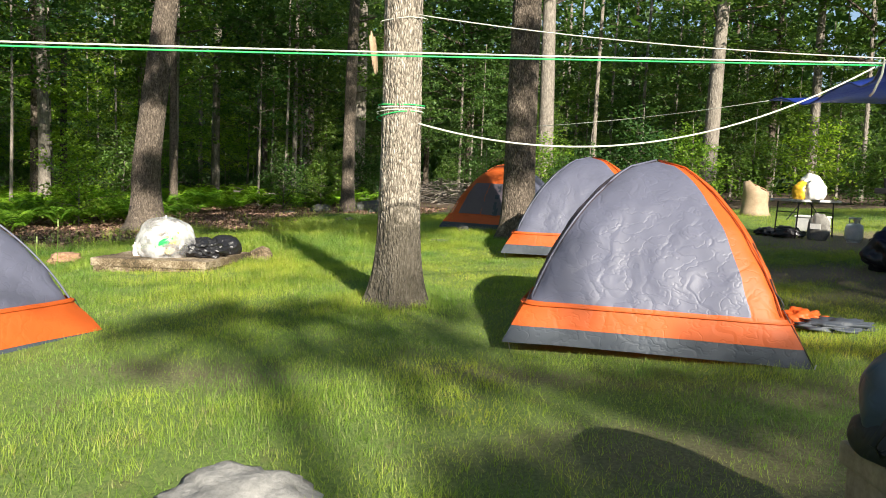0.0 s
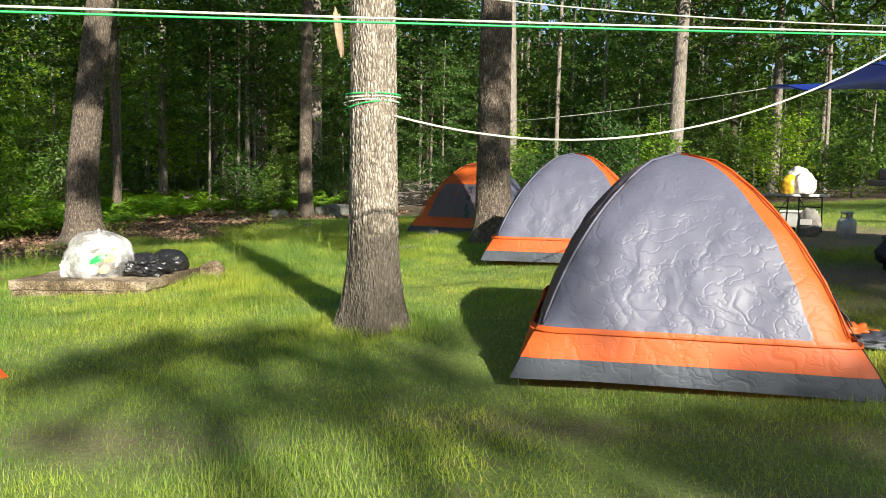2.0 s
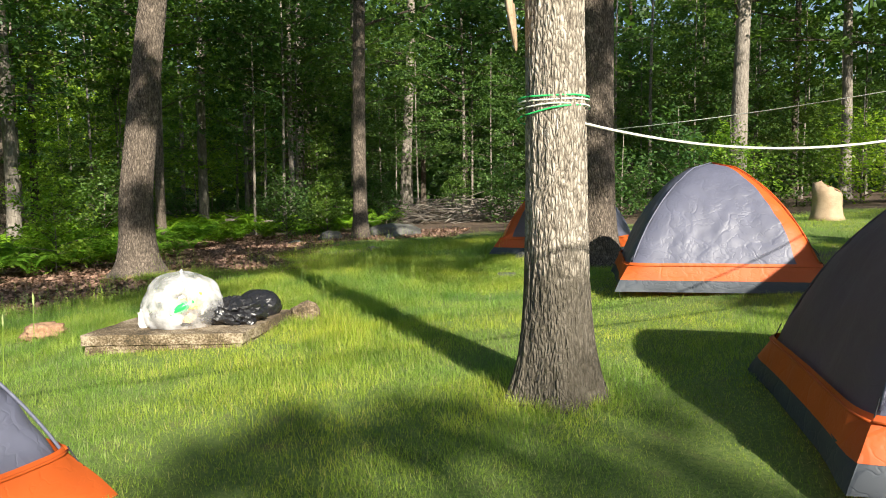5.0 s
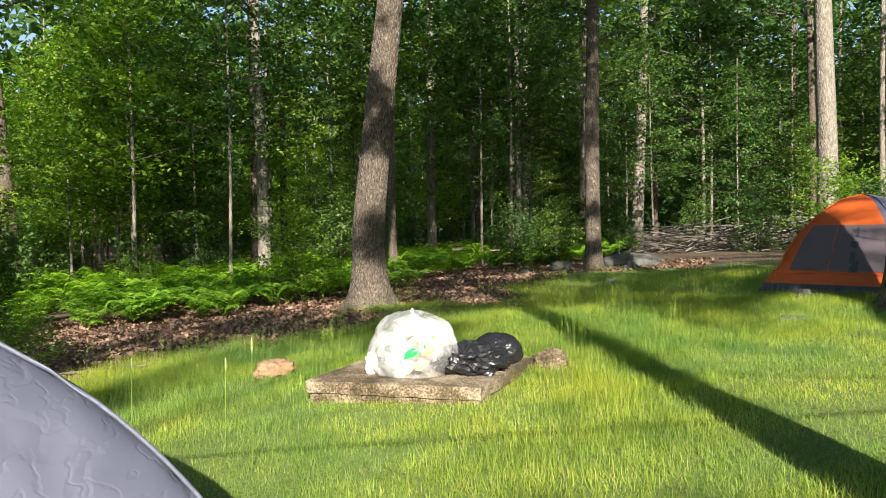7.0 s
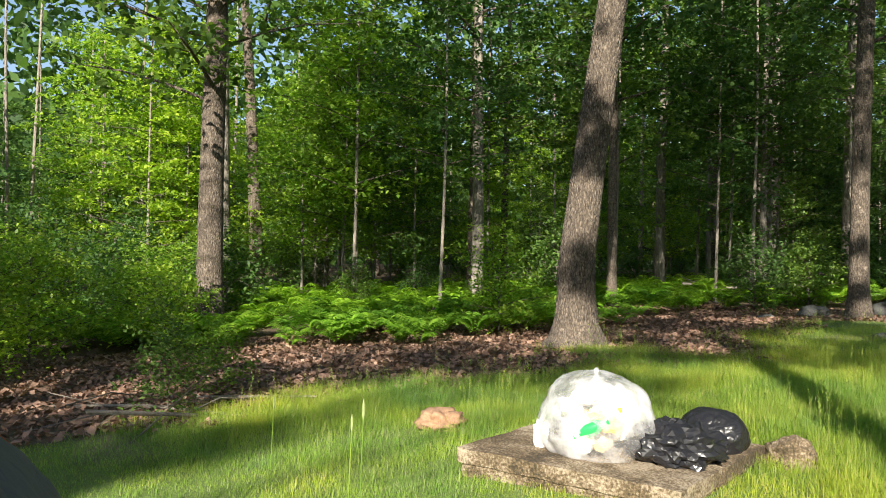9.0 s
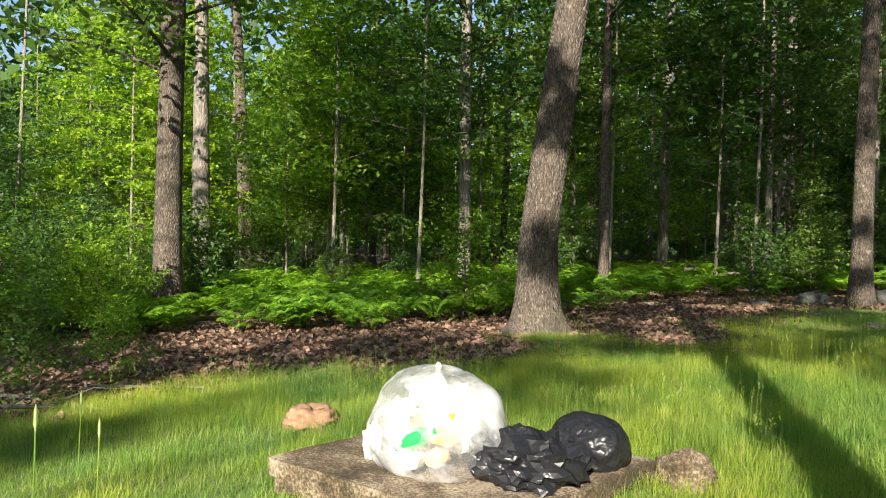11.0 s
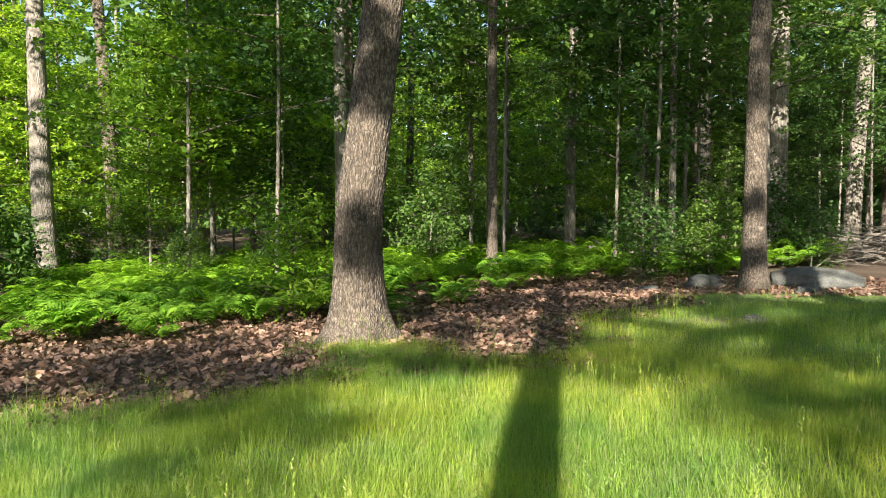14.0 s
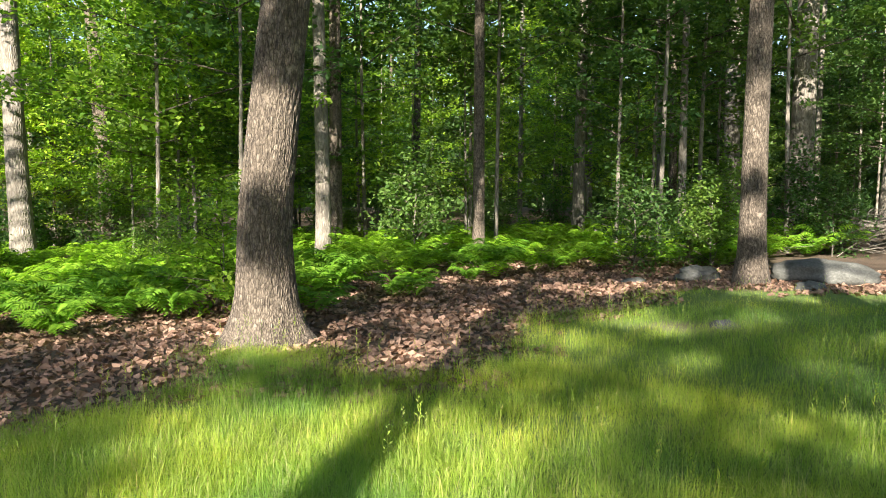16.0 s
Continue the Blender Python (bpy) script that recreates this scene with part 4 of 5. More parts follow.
BAG_BLACK = fabric("black_bag_plastic", (0.016, 0.016, 0.019), 0.34, 0.0, 0.5)
BAG_SILVER = fabric("silver_bag_plastic", (0.55, 0.55, 0.57), 0.25, 0.0, 0.9)
BLUE_TARP = fabric("blue_tarp_plastic", (0.02, 0.05, 0.42), 0.35, 0.25, 0.35)
BLACK_METAL = plain("black_enamel", (0.02, 0.02, 0.022), 0.35, 0.0)
GREY_METAL = plain("mid_grey_metal", (0.30, 0.29, 0.28), 0.4, 0.6)
WHITE_PLASTIC = plain("white_plastic", (0.72, 0.72, 0.72), 0.45)
GREY_PLASTIC = plain("grey_table_plastic", (0.50, 0.50, 0.50), 0.5)
TANK_PAINT = plain("tank_paint", (0.50, 0.53, 0.52), 0.35)
YELLOW = plain("yellow_plastic", (0.85, 0.48, 0.03), 0.4)
RED_CARD = plain("red_carton", (0.55, 0.12, 0.06), 0.6)
PAPER = plain("white_paper", (0.74, 0.72, 0.68), 0.7, 0.0, 0.14)
CARD = plain("brown_card", (0.55, 0.38, 0.20), 0.7)
GREEN_GLASS = plain("green_bottle_plastic", (0.03, 0.42, 0.10), 0.2)
CHARCOAL_BAG = plain("printed_paper_sack", (0.20, 0.19, 0.17), 0.7, 0.0, 0.7, 5.0)
ROPE_WHITE = plain("white_rope", (0.72, 0.72, 0.62), 0.7)
ROPE_GREEN = plain("green_rope", (0.03, 0.55, 0.14), 0.55)
DUFFEL = fabric("grey_duffel_cloth", (0.05, 0.072, 0.095), 0.5, 0.0, 0.25)
DUFFEL_DARK = fabric("black_duffel_cloth", (0.02, 0.02, 0.024), 0.6, 0.0, 0.3)
MOUND = speckled("rotted_stump_wood", [(0.3, (0.20, 0.10, 0.055)), (0.7, (0.48, 0.30, 0.18))], 9.0, 0.9, 0, 0.7, 0.02)


def film_plastic():
    """Thin clear bag film: mostly milky, partly seen through."""
    m, n, l, b = material("clear_bag_film", 0.25)
    b.inputs["Base Color"].default_value = (0.90, 0.90, 0.92, 1)
    v = coords(n, l)
    bumped(n, l, b, noise_of(n, l, v, 7.0, 3.0, 0.55), 0.25, 0.02)
    tr, cl = n.new("ShaderNodeBsdfTranslucent"), n.new("ShaderNodeBsdfTransparent")
    tr.inputs[0].default_value = (0.88, 0.88, 0.90, 1)
    a, c = n.new("ShaderNodeMixShader"), n.new("ShaderNodeMixShader")
    a.inputs[0].default_value = 0.35
    l.new(b.outputs[0], a.inputs[1])
    l.new(tr.outputs[0], a.inputs[2])
    l.new(ramp(n, l, noise_of(n, l, v, 4.0, 4.0), [(0.36, (0.12, 0.12, 0.12)), (0.60, (0.82, 0.82, 0.82))]), c.inputs[0])
    l.new(a.outputs[0], c.inputs[1])
    l.new(cl.outputs[0], c.inputs[2])
    l.new(c.outputs[0], n["Material Output"].inputs[0])
    return m


CLEAR_FILM = film_plastic()


def box_bm(sx, sy, sz, bevel=0.01, at=(0, 0, 0)):
    """A box on z = 0 with rounded edges."""
    bm = bmesh.new()
    bmesh.ops.create_cube(bm, size=1)
    for v in bm.verts:
        v.co = Vector((v.co.x * sx, v.co.y * sy, (v.co.z + 0.5) * sz))
    if bevel:
        bmesh.ops.bevel(bm, geom=bm.edges[:], offset=bevel, segments=2, affect="EDGES", profile=0.6)
    bmesh.ops.translate(bm, verts=bm.verts[:], vec=at)
    return bm


def rod_bm(a, b, r, seg=8):
    v, f = tube([a, b], [r, r], seg)
    bm = bmesh.new()
    vs = [bm.verts.new(p) for p in v]
    for q in f:
        bm.faces.new([vs[i] for i in q])
    return bm


def turned_bm(profile, seg=28):
    """A round body from (radius, height) pairs."""
    bm = bmesh.new()
    rings = []
    for r, z in profile:
        rings.append([bm.verts.new((r * math.cos(2 * math.pi * j / seg), r * math.sin(2 * math.pi * j / seg), z)) for j in range(seg)])
    for a, b in zip(rings, rings[1:]):
        for j in range(seg):
            bm.faces.new((a[j], a[(j + 1) % seg], b[(j + 1) % seg], b[j]))
    bm.faces.new(rings[0][::-1])
    bm.faces.new(rings[-1])
    return bm


def lump_bm(sx, sy, sz, rough, freq, seed, detail=4, flat=0.35):
    """A soft lump lying on z = 0."""
    bm = bmesh.new()
    bmesh.ops.create_icosphere(bm, subdivisions=detail, radius=0.5)
    for v in bm.verts:
        p = v.co.normalized()
        k = 1 + rough * (noise.noise(p * freq + Vector((seed, 0, 0))) + 0.5 * noise.noise(p * freq * 2.3 + Vector((0, seed, 0))))
        q = p * 0.5 * k
        v.co = Vector((q.x * sx, q.y * sy, (max(q.z, -0.5 * (1 - flat)) + 0.5 * (1 - flat)) * sz / (1 - flat * 0.5)))
    return bm


def crumpled(bm, amp, freq, seed=0.0, sense=1):
    """Sharp folds pressed into a soft lump."""
    bm.normal_update()
    move = []
    for v in bm.verts:
        q = v.co * freq + Vector((seed, seed, 0))
        k = abs(noise.noise(q)) + 0.6 * abs(noise.noise(q * 2.1)) - 0.35
        move.append(v.normal * amp * k * sense)
    for v, m in zip(bm.verts, move):
        v.co += m
        v.co.z = max(v.co.z, 0.0)
    return bm



# ---- rubbish on the pad ----
ob = thing("rubbish_bag", pose(-4.78, 7.88, PAD_TOP - 0.01, 0, 0, 20) @ Matrix.Diagonal((0.94, 0.94, 1.0, 1)), "full clear plastic bag of white rubbish on concrete pad", "rubbish bag")
part("film", crumpled(lump_bm(0.85, 0.78, 0.56, 0.07, 1.7, 2.0, 5, 0.42), 0.010, 6.0, 0.0, 1), CLEAR_FILM, ob, "clear milky plastic film", True)
part("knot", turned_bm([(0.06, 0.46), (0.022, 0.515), (0.014, 0.535), (0.024, 0.56), (0.008, 0.58)], 12), CLEAR_FILM, ob, "twisted plastic knot", True)
rb = random.Random(4)
for k in range(26):
    a, r, z = rb.uniform(0, 6.28), 0.26 * math.sqrt(rb.random()), rb.uniform(0.04, 0.34)
    r *= math.sqrt(max(0.1, 1 - ((z - 0.15) / 0.36) ** 2))
    bm = lump_bm(rb.uniform(0.12, 0.26), rb.uniform(0.12, 0.24), rb.uniform(0.09, 0.18), 0.35, 3.0, k, 2)
    bmesh.ops.translate(bm, verts=bm.verts[:], vec=(r * math.cos(a), r * math.sin(a), z))
    part("crumpled_paper", bm, PAPER if k % 3 else CARD, ob)
bm = turned_bm([(0.045, 0), (0.052, 0.02), (0.052, 0.18), (0.02, 0.24), (0.02, 0.28)], 16)
bmesh.ops.rotate(bm, verts=bm.verts[:], matrix=Matrix.Rotation(radians(65), 3, "Y"))
bmesh.ops.translate(bm, verts=bm.verts[:], vec=(-0.08, -0.33, 0.17))
part("bottle", bm, GREEN_GLASS, ob, "green plastic bottle", True)
part("carton", box_bm(0.15, 0.06, 0.17, 0.012, (0.17, -0.25, 0.20)), YELLOW, ob, "orange carton")
bm = lump_bm(0.10, 0.12, 0.20, 0.3, 3.0, 8, 3)
tagged(part("white_sack", bm, PAPER), "small white paper sack against the rubbish bag", "sack").matrix_world = pose(-5.08, 7.66, PAD_TOP)

ob = thing("black_rubbish_bag", pose(-4.27, 8.06, PAD_TOP - 0.01, 0, 0, 40), "crumpled black plastic rubbish bag on concrete pad", "rubbish bag")
part("crumpled_film", crumpled(lump_bm(0.58, 0.48, 0.27, 0.30, 2.4, 3.0, 4), 0.07, 7.0, 3.0, -1), BAG_BLACK, ob)
ob = thing("black_rubbish_bag", pose(-4.27, 8.60, PAD_TOP - 0.01, 0, 0, 80) @ Matrix.Diagonal((0.9, 0.9, 0.95, 1)), "taut black plastic rubbish bag on concrete pad", "rubbish bag")
part("taut_film", crumpled(lump_bm(0.46, 0.56, 0.30, 0.10, 1.4, 9.0, 6), 0.012, 13.0, 5.0, -1), BAG_BLACK, ob, "", True)


def stone(x, y, sx, sy, sz, seed, label, turn=0, mat=STONE, sink=0.06, category="stone", name="stone", rough=0.3):
    bm = lump_bm(sx, sy, sz, rough, 1.9, seed, 4, 0.2)
    o = part(name, bm, mat, None, "", True)
    o.matrix_world = pose(x, y, gh(x, y) - sink, 0, 0, turn)
    return tagged(o, label, category)


stone(-3.88, 8.95, 0.36, 0.24, 0.26, 3, "pale stone against the corner of a concrete pad", 30, CONCRETE)
stone(-0.40, 1.72, 0.62, 0.42, 0.19, 5, "smooth grey boulder sunk in short grass", 10, STONE_PALE)
stone(-6.1, 22.2, 1.5, 0.85, 0.44, 7, "long grey boulder at the edge of the woods", 10, rough=0.2)
stone(-7.9, 21.6, 0.75, 0.5, 0.32, 9, "grey stone at the edge of the woods", 50)
stone(-5.85, 21.0, 0.4, 0.3, 0.2, 10, "small grey stone beside a boulder", 20)
stone(-8.75, 20.9, 0.5, 0.35, 0.14, 11, "flat grey stone in leaf litter", 70)
stone(-1.75, 14.5, 0.28, 0.2, 0.2, 12, "small pale stone beside an orange tent", 10)
stone(-1.85, 12.4, 0.5, 0.35, 0.12, 13, "flat grey stone in grass", 60)
stone(-5.5, 17.6, 0.35, 0.25, 0.14, 15, "small grey stone in grass", 0)
stone(-6.7, 8.25, 0.46, 0.40, 0.22, 14, "rotted reddish stump crumbling in grass", 0, MOUND, 0.05, "stump", "rotted_stump", 0.6)


def stalk(x, y, h):
    o = thing("grass_stalk", pose(x, y, gh(x, y)), "tall thin grass stalk with a pale seed head", "grass stalk")
    part("stem", rod_bm((0, 0, -0.02), (0.02, 0.01, h), 0.003), GRASS, o)
    part("seed_head", turned_bm([(0.002, h - 0.03), (0.008, h), (0.007, h + 0.05), (0.001, h + 0.08)], 8), plain("seed_head", (0.28, 0.34, 0.12), 0.8), o, "pale seed head").location = (0.02, 0.01, 0)


for x, y, h in ((-4.85, 5.88, 0.78), (-5.5, 6.3, 0.55), (-6.9, 6.6, 0.5)):
    stalk(x, y, h)

# ---- camp under the tarp ----
CX, CT = Vector((3.285, 5.552, 2.32)), Vector((3.5, 10.5, 2.6))
R1, R2 = Vector((9.5, 4.6, 2.5)), Vector((9.8, 10.2, 2.45))


def canopy():
    o = thing("tarp_canopy", pose(0, 0, 0), "blue plastic tarp canopy strung up on ropes", "tarp canopy")
    v, f, n = [], [], 26
    for i in range(n + 1):
        for j in range(n + 1):
            a, b = i / n, j / n
            p = (CX * (1 - a) + R1 * a) * (1 - b) + (CT * (1 - a) + R2 * a) * b
            p = p + Vector((0, 0, 0.55 * math.sin(math.pi * min(1, a * 0.9 + 0.02)) * (0.3 * (1 - b) + 0.7 * math.sin(math.pi * b)) * 1.2 - 0.12 * math.sin(2 * math.pi * b) ** 2
                            + 0.05 * noise.noise(Vector((a * 6, b * 6, 0)))))
            p.x += 0.35 * math.sin(math.pi * b) * (1 - a)
            v.append(p)
    for i in range(n):
        for j in range(n):
            k = i * (n + 1) + j
            f.append((k, k + 1, k + n + 2, k + n + 1))
    linked("sheet", v, f, BLUE_TARP, o, "blue plastic sheet", True)
    cord("hem", [v[j] for j in range(n + 1)], 0.012, BLUE_TARP, o)
    cord("hem", [v[i * (n + 1)] for i in range(n + 1)], 0.012, BLUE_TARP, o)
    for q in (R1, R2):
        part("pole", rod_bm((q.x, q.y, gh(q.x, q.y) - 0.05), (q.x, q.y, q.z + 0.02), 0.02), GREY_METAL, o)
    cord("rope_tail", [CX + Vector((0, 0, 0.03)), CX + Vector((-0.02, -0.02, -0.1)), CX + Vector((-0.07, -0.02, -0.24)), CX + Vector((-0.09, 0, -0.27))], 0.010, ROPE_WHITE, o, "frayed pale rope end")


canopy()


def hang(a, b, sag, n=24):
    a, b = Vector(a), Vector(b)
    return [a.lerp(b, i / n) - Vector((0, 0, sag * 4 * (i / n) * (1 - i / n))) for i in range(n + 1)]


FAR_END = CX + (Vector((-2.53, 2.71, 1.98)) - CX) * 1.86
tree(-7.65, 0.15, trunk_shape(0.16, 15, (0, 0), 0.4, 16, 0.4, 0.0, 77), BARK_BROWN, TALL_CROWNS[1], "tree that holds one end of a rope line", "forest trees", turn=20, lift=7.0, scale=0.7)
for dz, mat, r, lab in ((0.0, ROPE_WHITE, 0.006, "taut white rope line over the campsite"), (-0.02, ROPE_GREEN, 0.006, "taut green rope line over the campsite")):
    tagged(cord("rope_line", hang(CX + Vector((0, 0, dz)), FAR_END + Vector((0, 0, dz * 1.4)), 0.03), r, mat), lab, "rope", "rope lines")
ROPE_TIE = Vector((3.9, 7.6, 2.62))
tagged(cord("rope_line", hang((-0.80, 6.14, 1.80), ROPE_TIE, 0.5), 0.009, ROPE_WHITE), "sagging white rope from oak trunk to blue tarp", "rope", "rope lines")
tagged(cord("rope_line", hang((-0.80, 6.05, 2.86), CX + Vector((0, 0, 0.04)), 0.06), 0.005, ROPE_WHITE), "thin white rope from oak trunk to blue tarp", "rope", "rope lines")
tagged(cord("rope_line", hang((-0.2, 13.05, 2.35), CT, 0.05), 0.006, ROPE_WHITE), "thin pale rope from far oak to blue tarp", "rope", "rope lines")


def ring_rope(cx, cy, z, r, tilt, mat, rad, label, seed=0):
    pts = []
    for j in range(41):
        t = 2 * math.pi * j / 40
        rr = r + 0.008 * math.sin(5 * t + seed)
        pts.append((cx + rr * math.cos(t), cy + rr * math.sin(t), z + tilt * math.sin(t + seed)))
    tagged(cord("rope_wrap", pts, rad, mat), label, "rope", "ropes round the oak")


for z, tilt, mat, sd in ((1.98, 0.01, ROPE_GREEN, 0.3), (1.955, 0.012, ROPE_WHITE, 0.5), (1.87, 0.045, ROPE_GREEN, 2.0), (1.90, 0.02, ROPE_WHITE, 2.6)):
    ring_rope(-0.995, 6.22, z, 0.240, tilt, mat, 0.006, "rope wound round a grey oak trunk", sd)
ring_rope(-0.995, 6.22, 2.83, 0.238, 0.03, ROPE_WHITE, 0.005, "thin rope wound round a grey oak trunk", 1.0)
bm = lump_bm(0.10, 0.16, 0.42, 0.35, 2.5, 3, 3, 0.1)
for v in bm.verts:
    v.co.x *= 0.35 + 0.9 * v.co.z
tagged(part("bark_flap", bm, WOOD, None, "", True), "loose flap of pale bark on the oak trunk", "bark").matrix_world = pose(-1.235, 6.1, 2.28, 0, -8, 0)


def folding_table(x, y, turn, label):
    o = thing("folding_table", pose(x, y, gh(x, y), 0, 0, turn), label, "table", "folding tables")
    part("tabletop", box_bm(1.22, 0.6, 0.045, 0.012, (0, 0, 0.70)), GREY_PLASTIC, o, "light grey plastic top")
    for sx in (-1, 1):
        for sy in (-1, 1):
            part("leg", rod_bm((sx * 0.5, sy * 0.24, 0), (sx * 0.46, sy * 0.24, 0.70), 0.013), BLACK_METAL, o)
        part("crossbar", rod_bm((sx * 0.49, -0.24, 0.2), (sx * 0.49, 0.24, 0.2), 0.010), BLACK_METAL, o)
        part("brace", rod_bm((sx * 0.47, 0, 0.35), (sx * 0.1, 0, 0.70), 0.010), BLACK_METAL, o)
        part("crossbar", rod_bm((sx * 0.475, -0.24, 0.5), (sx * 0.475, 0.24, 0.5), 0.010), BLACK_METAL, o)
    return o


TX, TY = 5.05, 14.0
folding_table(TX, TY, 35, "grey folding table crowded with bags and boxes")
tz = gh(TX, TY) + 0.745


def put_lump(name, x, y, z, size, mat, seed, label, cat, rough=0.3, turn=0):
    o = part(name, lump_bm(*size, rough, 2.6, seed, 4), mat, None, "", True)
    o.matrix_world = pose(x, y, z, 0, 0, turn)
    return tagged(o, label, cat)


put_lump("yellow_bag", TX - 0.15, TY - 0.22, tz, (0.34, 0.30, 0.34), YELLOW, 2, "yellow plastic bag on folding table", "bag", 0.12)
put_lump("white_bag", TX + 0.06, TY - 0.30, tz, (0.42, 0.34, 0.38), PAPER, 4, "crumpled white plastic bag on folding table", "bag", 0.13)
put_lump("white_bag", TX + 0.10, TY + 0.10, tz, (0.46, 0.36, 0.50), PAPER, 6, "bulging white plastic bag on folding table", "bag", 0.13)
put_lump("black_sack", 4.75, 13.9, gh(4.75, 13.9) - 0.02, (0.55, 0.4, 0.22), BAG_BLACK, 3, "slack black sack on bare soil", "bag", 0.4)
put_lump("black_sack", 4.45, 14.3, gh(4.45, 14.3) - 0.02, (0.4, 0.3, 0.18), BAG_BLACK, 8, "slack black sack beside folding table", "bag", 0.4)
o = thing("charcoal_sack", pose(5.2, 13.6, gh(5.2, 13.6) - 0.01, 0, 0, -40), "printed paper charcoal sack under folding table", "sack")
part("sack", lump_bm(0.42, 0.24, 0.52, 0.12, 2.5, 4, 4), CHARCOAL_BAG, o, "", True)
part("printed_bar", box_bm(0.20, 0.01, 0.10, 0.002, (0.0, -0.125, 0.22)), PAPER, o, "pale printed panel")


def propane(x, y):
    o = thing("propane_tank", pose(x, y, gh(x, y)), "pale grey propane tank on bare soil", "gas tank")
    part("foot_ring", turned_bm([(0.11, 0), (0.115, 0.04), (0.11, 0.045)], 24), TANK_PAINT, o)
    part("body", turned_bm([(0.08, 0.03), (0.13, 0.05), (0.152, 0.10), (0.155, 0.2), (0.152, 0.27), (0.13, 0.33), (0.07, 0.36), (0.03, 0.365)], 32), TANK_PAINT, o, "", True)
    for a in (0.4, 2.5, 4.6):
        part("collar_post", box_bm(0.05, 0.008, 0.1, 0.002, (0, 0, 0)), TANK_PAINT, o).matrix_basis = pose(0.09 * math.cos(a), 0.09 * math.sin(a), 0.34, 0, 0, math.degrees(a) + 90)
    part("collar", turned_bm([(0.10, 0.43), (0.105, 0.435), (0.105, 0.46), (0.10, 0.465)], 24), TANK_PAINT, o, "", True)
    part("valve", turned_bm([(0.02, 0.36), (0.02, 0.40), (0.035, 0.405), (0.035, 0.425)], 14), plain("brass", (0.5, 0.36, 0.14), 0.35, 0.9), o, "brass valve")


propane(5.72, 13.3)


def grill(x, y, turn):
    o = thing("gas_grill", pose(x, y, gh(x, y), 0, 0, turn), "black gas grill with side shelves, lid top painted sunlit grey", "grill")
    for sx in (-0.46, 0.46):
        part("side_panel", box_bm(0.05, 0.5, 0.72, 0.008, (sx, 0, 0.06)), BLACK_METAL, o)
    part("cabinet_back", box_bm(0.9, 0.03, 0.66, 0.005, (0, 0.22, 0.1)), BLACK_METAL, o)
    part("cabinet_door", box_bm(0.42, 0.03, 0.6, 0.01, (0.23, -0.25, 0.1)), BLACK_METAL, o)
    part("cabinet_floor", box_bm(0.96, 0.5, 0.05, 0.006, (0, 0, 0.06)), BLACK_METAL, o)
    part("towel", box_bm(0.26, 0.012, 0.36, 0.004, (-0.26, -0.27, 0.34)), GREY_PLASTIC, o, "pale grey sheet hanging in front")
    part("firebox", box_bm(1.02, 0.56, 0.22, 0.03, (0, 0, 0.76)), BLACK_METAL, o)
    bm = box_bm(1.0, 0.54, 0.30, 0.09, (0, 0, 0.98))
    part("lid", bm, BLACK_METAL, o, "black domed lid")
    # Sun on the black lid is put into this lighter grey top plate.
    part("lid_top", box_bm(0.98, 0.34, 0.05, 0.02, (0, 0.04, 1.26)), GREY_METAL, o, "lid top in lighter grey, painted as sunlit")
    part("lid_handle", rod_bm((-0.36, -0.31, 1.06), (0.36, -0.31, 1.06), 0.014), STEEL, o)
    for k in range(4):
        part("knob", turned_bm([(0.028, 0), (0.03, 0.02), (0.02, 0.035)], 16), GREY_METAL, o).matrix_basis = pose(-0.33 + 0.22 * k, -0.285, 0.87, 90, 0, 0)
    for sx in (-1, 1):
        part("side_shelf", box_bm(0.48, 0.46, 0.10, 0.02, (sx * 0.77, 0, 0.86)), BLACK_METAL, o)
        part("wheel", turned_bm([(0.05, -0.025), (0.08, -0.03), (0.085, 0), (0.08, 0.03), (0.05, 0.025)], 24), BLACK_METAL, o).matrix_basis = pose(sx * 0.5, -0.1, 0.085, 0, 90, 0)
    part("side_burner", box_bm(0.34, 0.34, 0.18, 0.03, (-0.72, 0, 0.96)), BLACK_METAL, o)


grill(6.75, 12.35, -36)
folding_table(8.3, 15.2, -35, "pale folding table standing beyond the grill")
o = thing("storage_bin", pose(5.6, 15.4, gh(5.6, 15.4), 0, 0, -30), "pale grey plastic storage bin on grass", "bin")
part("tub", box_bm(0.6, 0.4, 0.3, 0.03), GREY_PLASTIC, o)
part("lid", box_bm(0.64, 0.44, 0.04, 0.015, (0, 0, 0.3)), WHITE_PLASTIC, o)
for k, (dx, dy, size, mat, nm, lab) in enumerate([(0.0, 0.0, (0.22, 0.16, 0.28), RED_CARD, "carton", "red and white food carton on grill shelf"), (0.22, -0.1, (0.2, 0.16, 0.24), RED_CARD, "carton", "red food carton on grill shelf"),
                                                (-0.12, 0.12, (0.3, 0.22, 0.16), WHITE_PLASTIC, "tray", "white plastic tray on grill shelf")]):
    bx, by = 7.38 + dx * 0.8, 11.88 + dy * 0.8
    q = part(nm, box_bm(*size, 0.01), mat)
    q.matrix_world = pose(bx, by, gh(6.75, 12.35) + 0.962, 0, 0, -36 + 9 * k)
    tagged(q, lab, nm)
put_lump("black_rubbish_bag", 5.0, 9.25, gh(5.0, 9.25) - 0.02, (0.95, 0.7, 0.6), BAG_BLACK, 12, "heaped black rubbish bag on bare soil", "rubbish bag", 0.3)
put_lump("silver_bag", 4.98, 8.8, gh(4.98, 8.8) - 0.01, (0.42, 0.36, 0.42), BAG_SILVER, 15, "shiny silver plastic bag against black bags", "rubbish bag", 0.3)
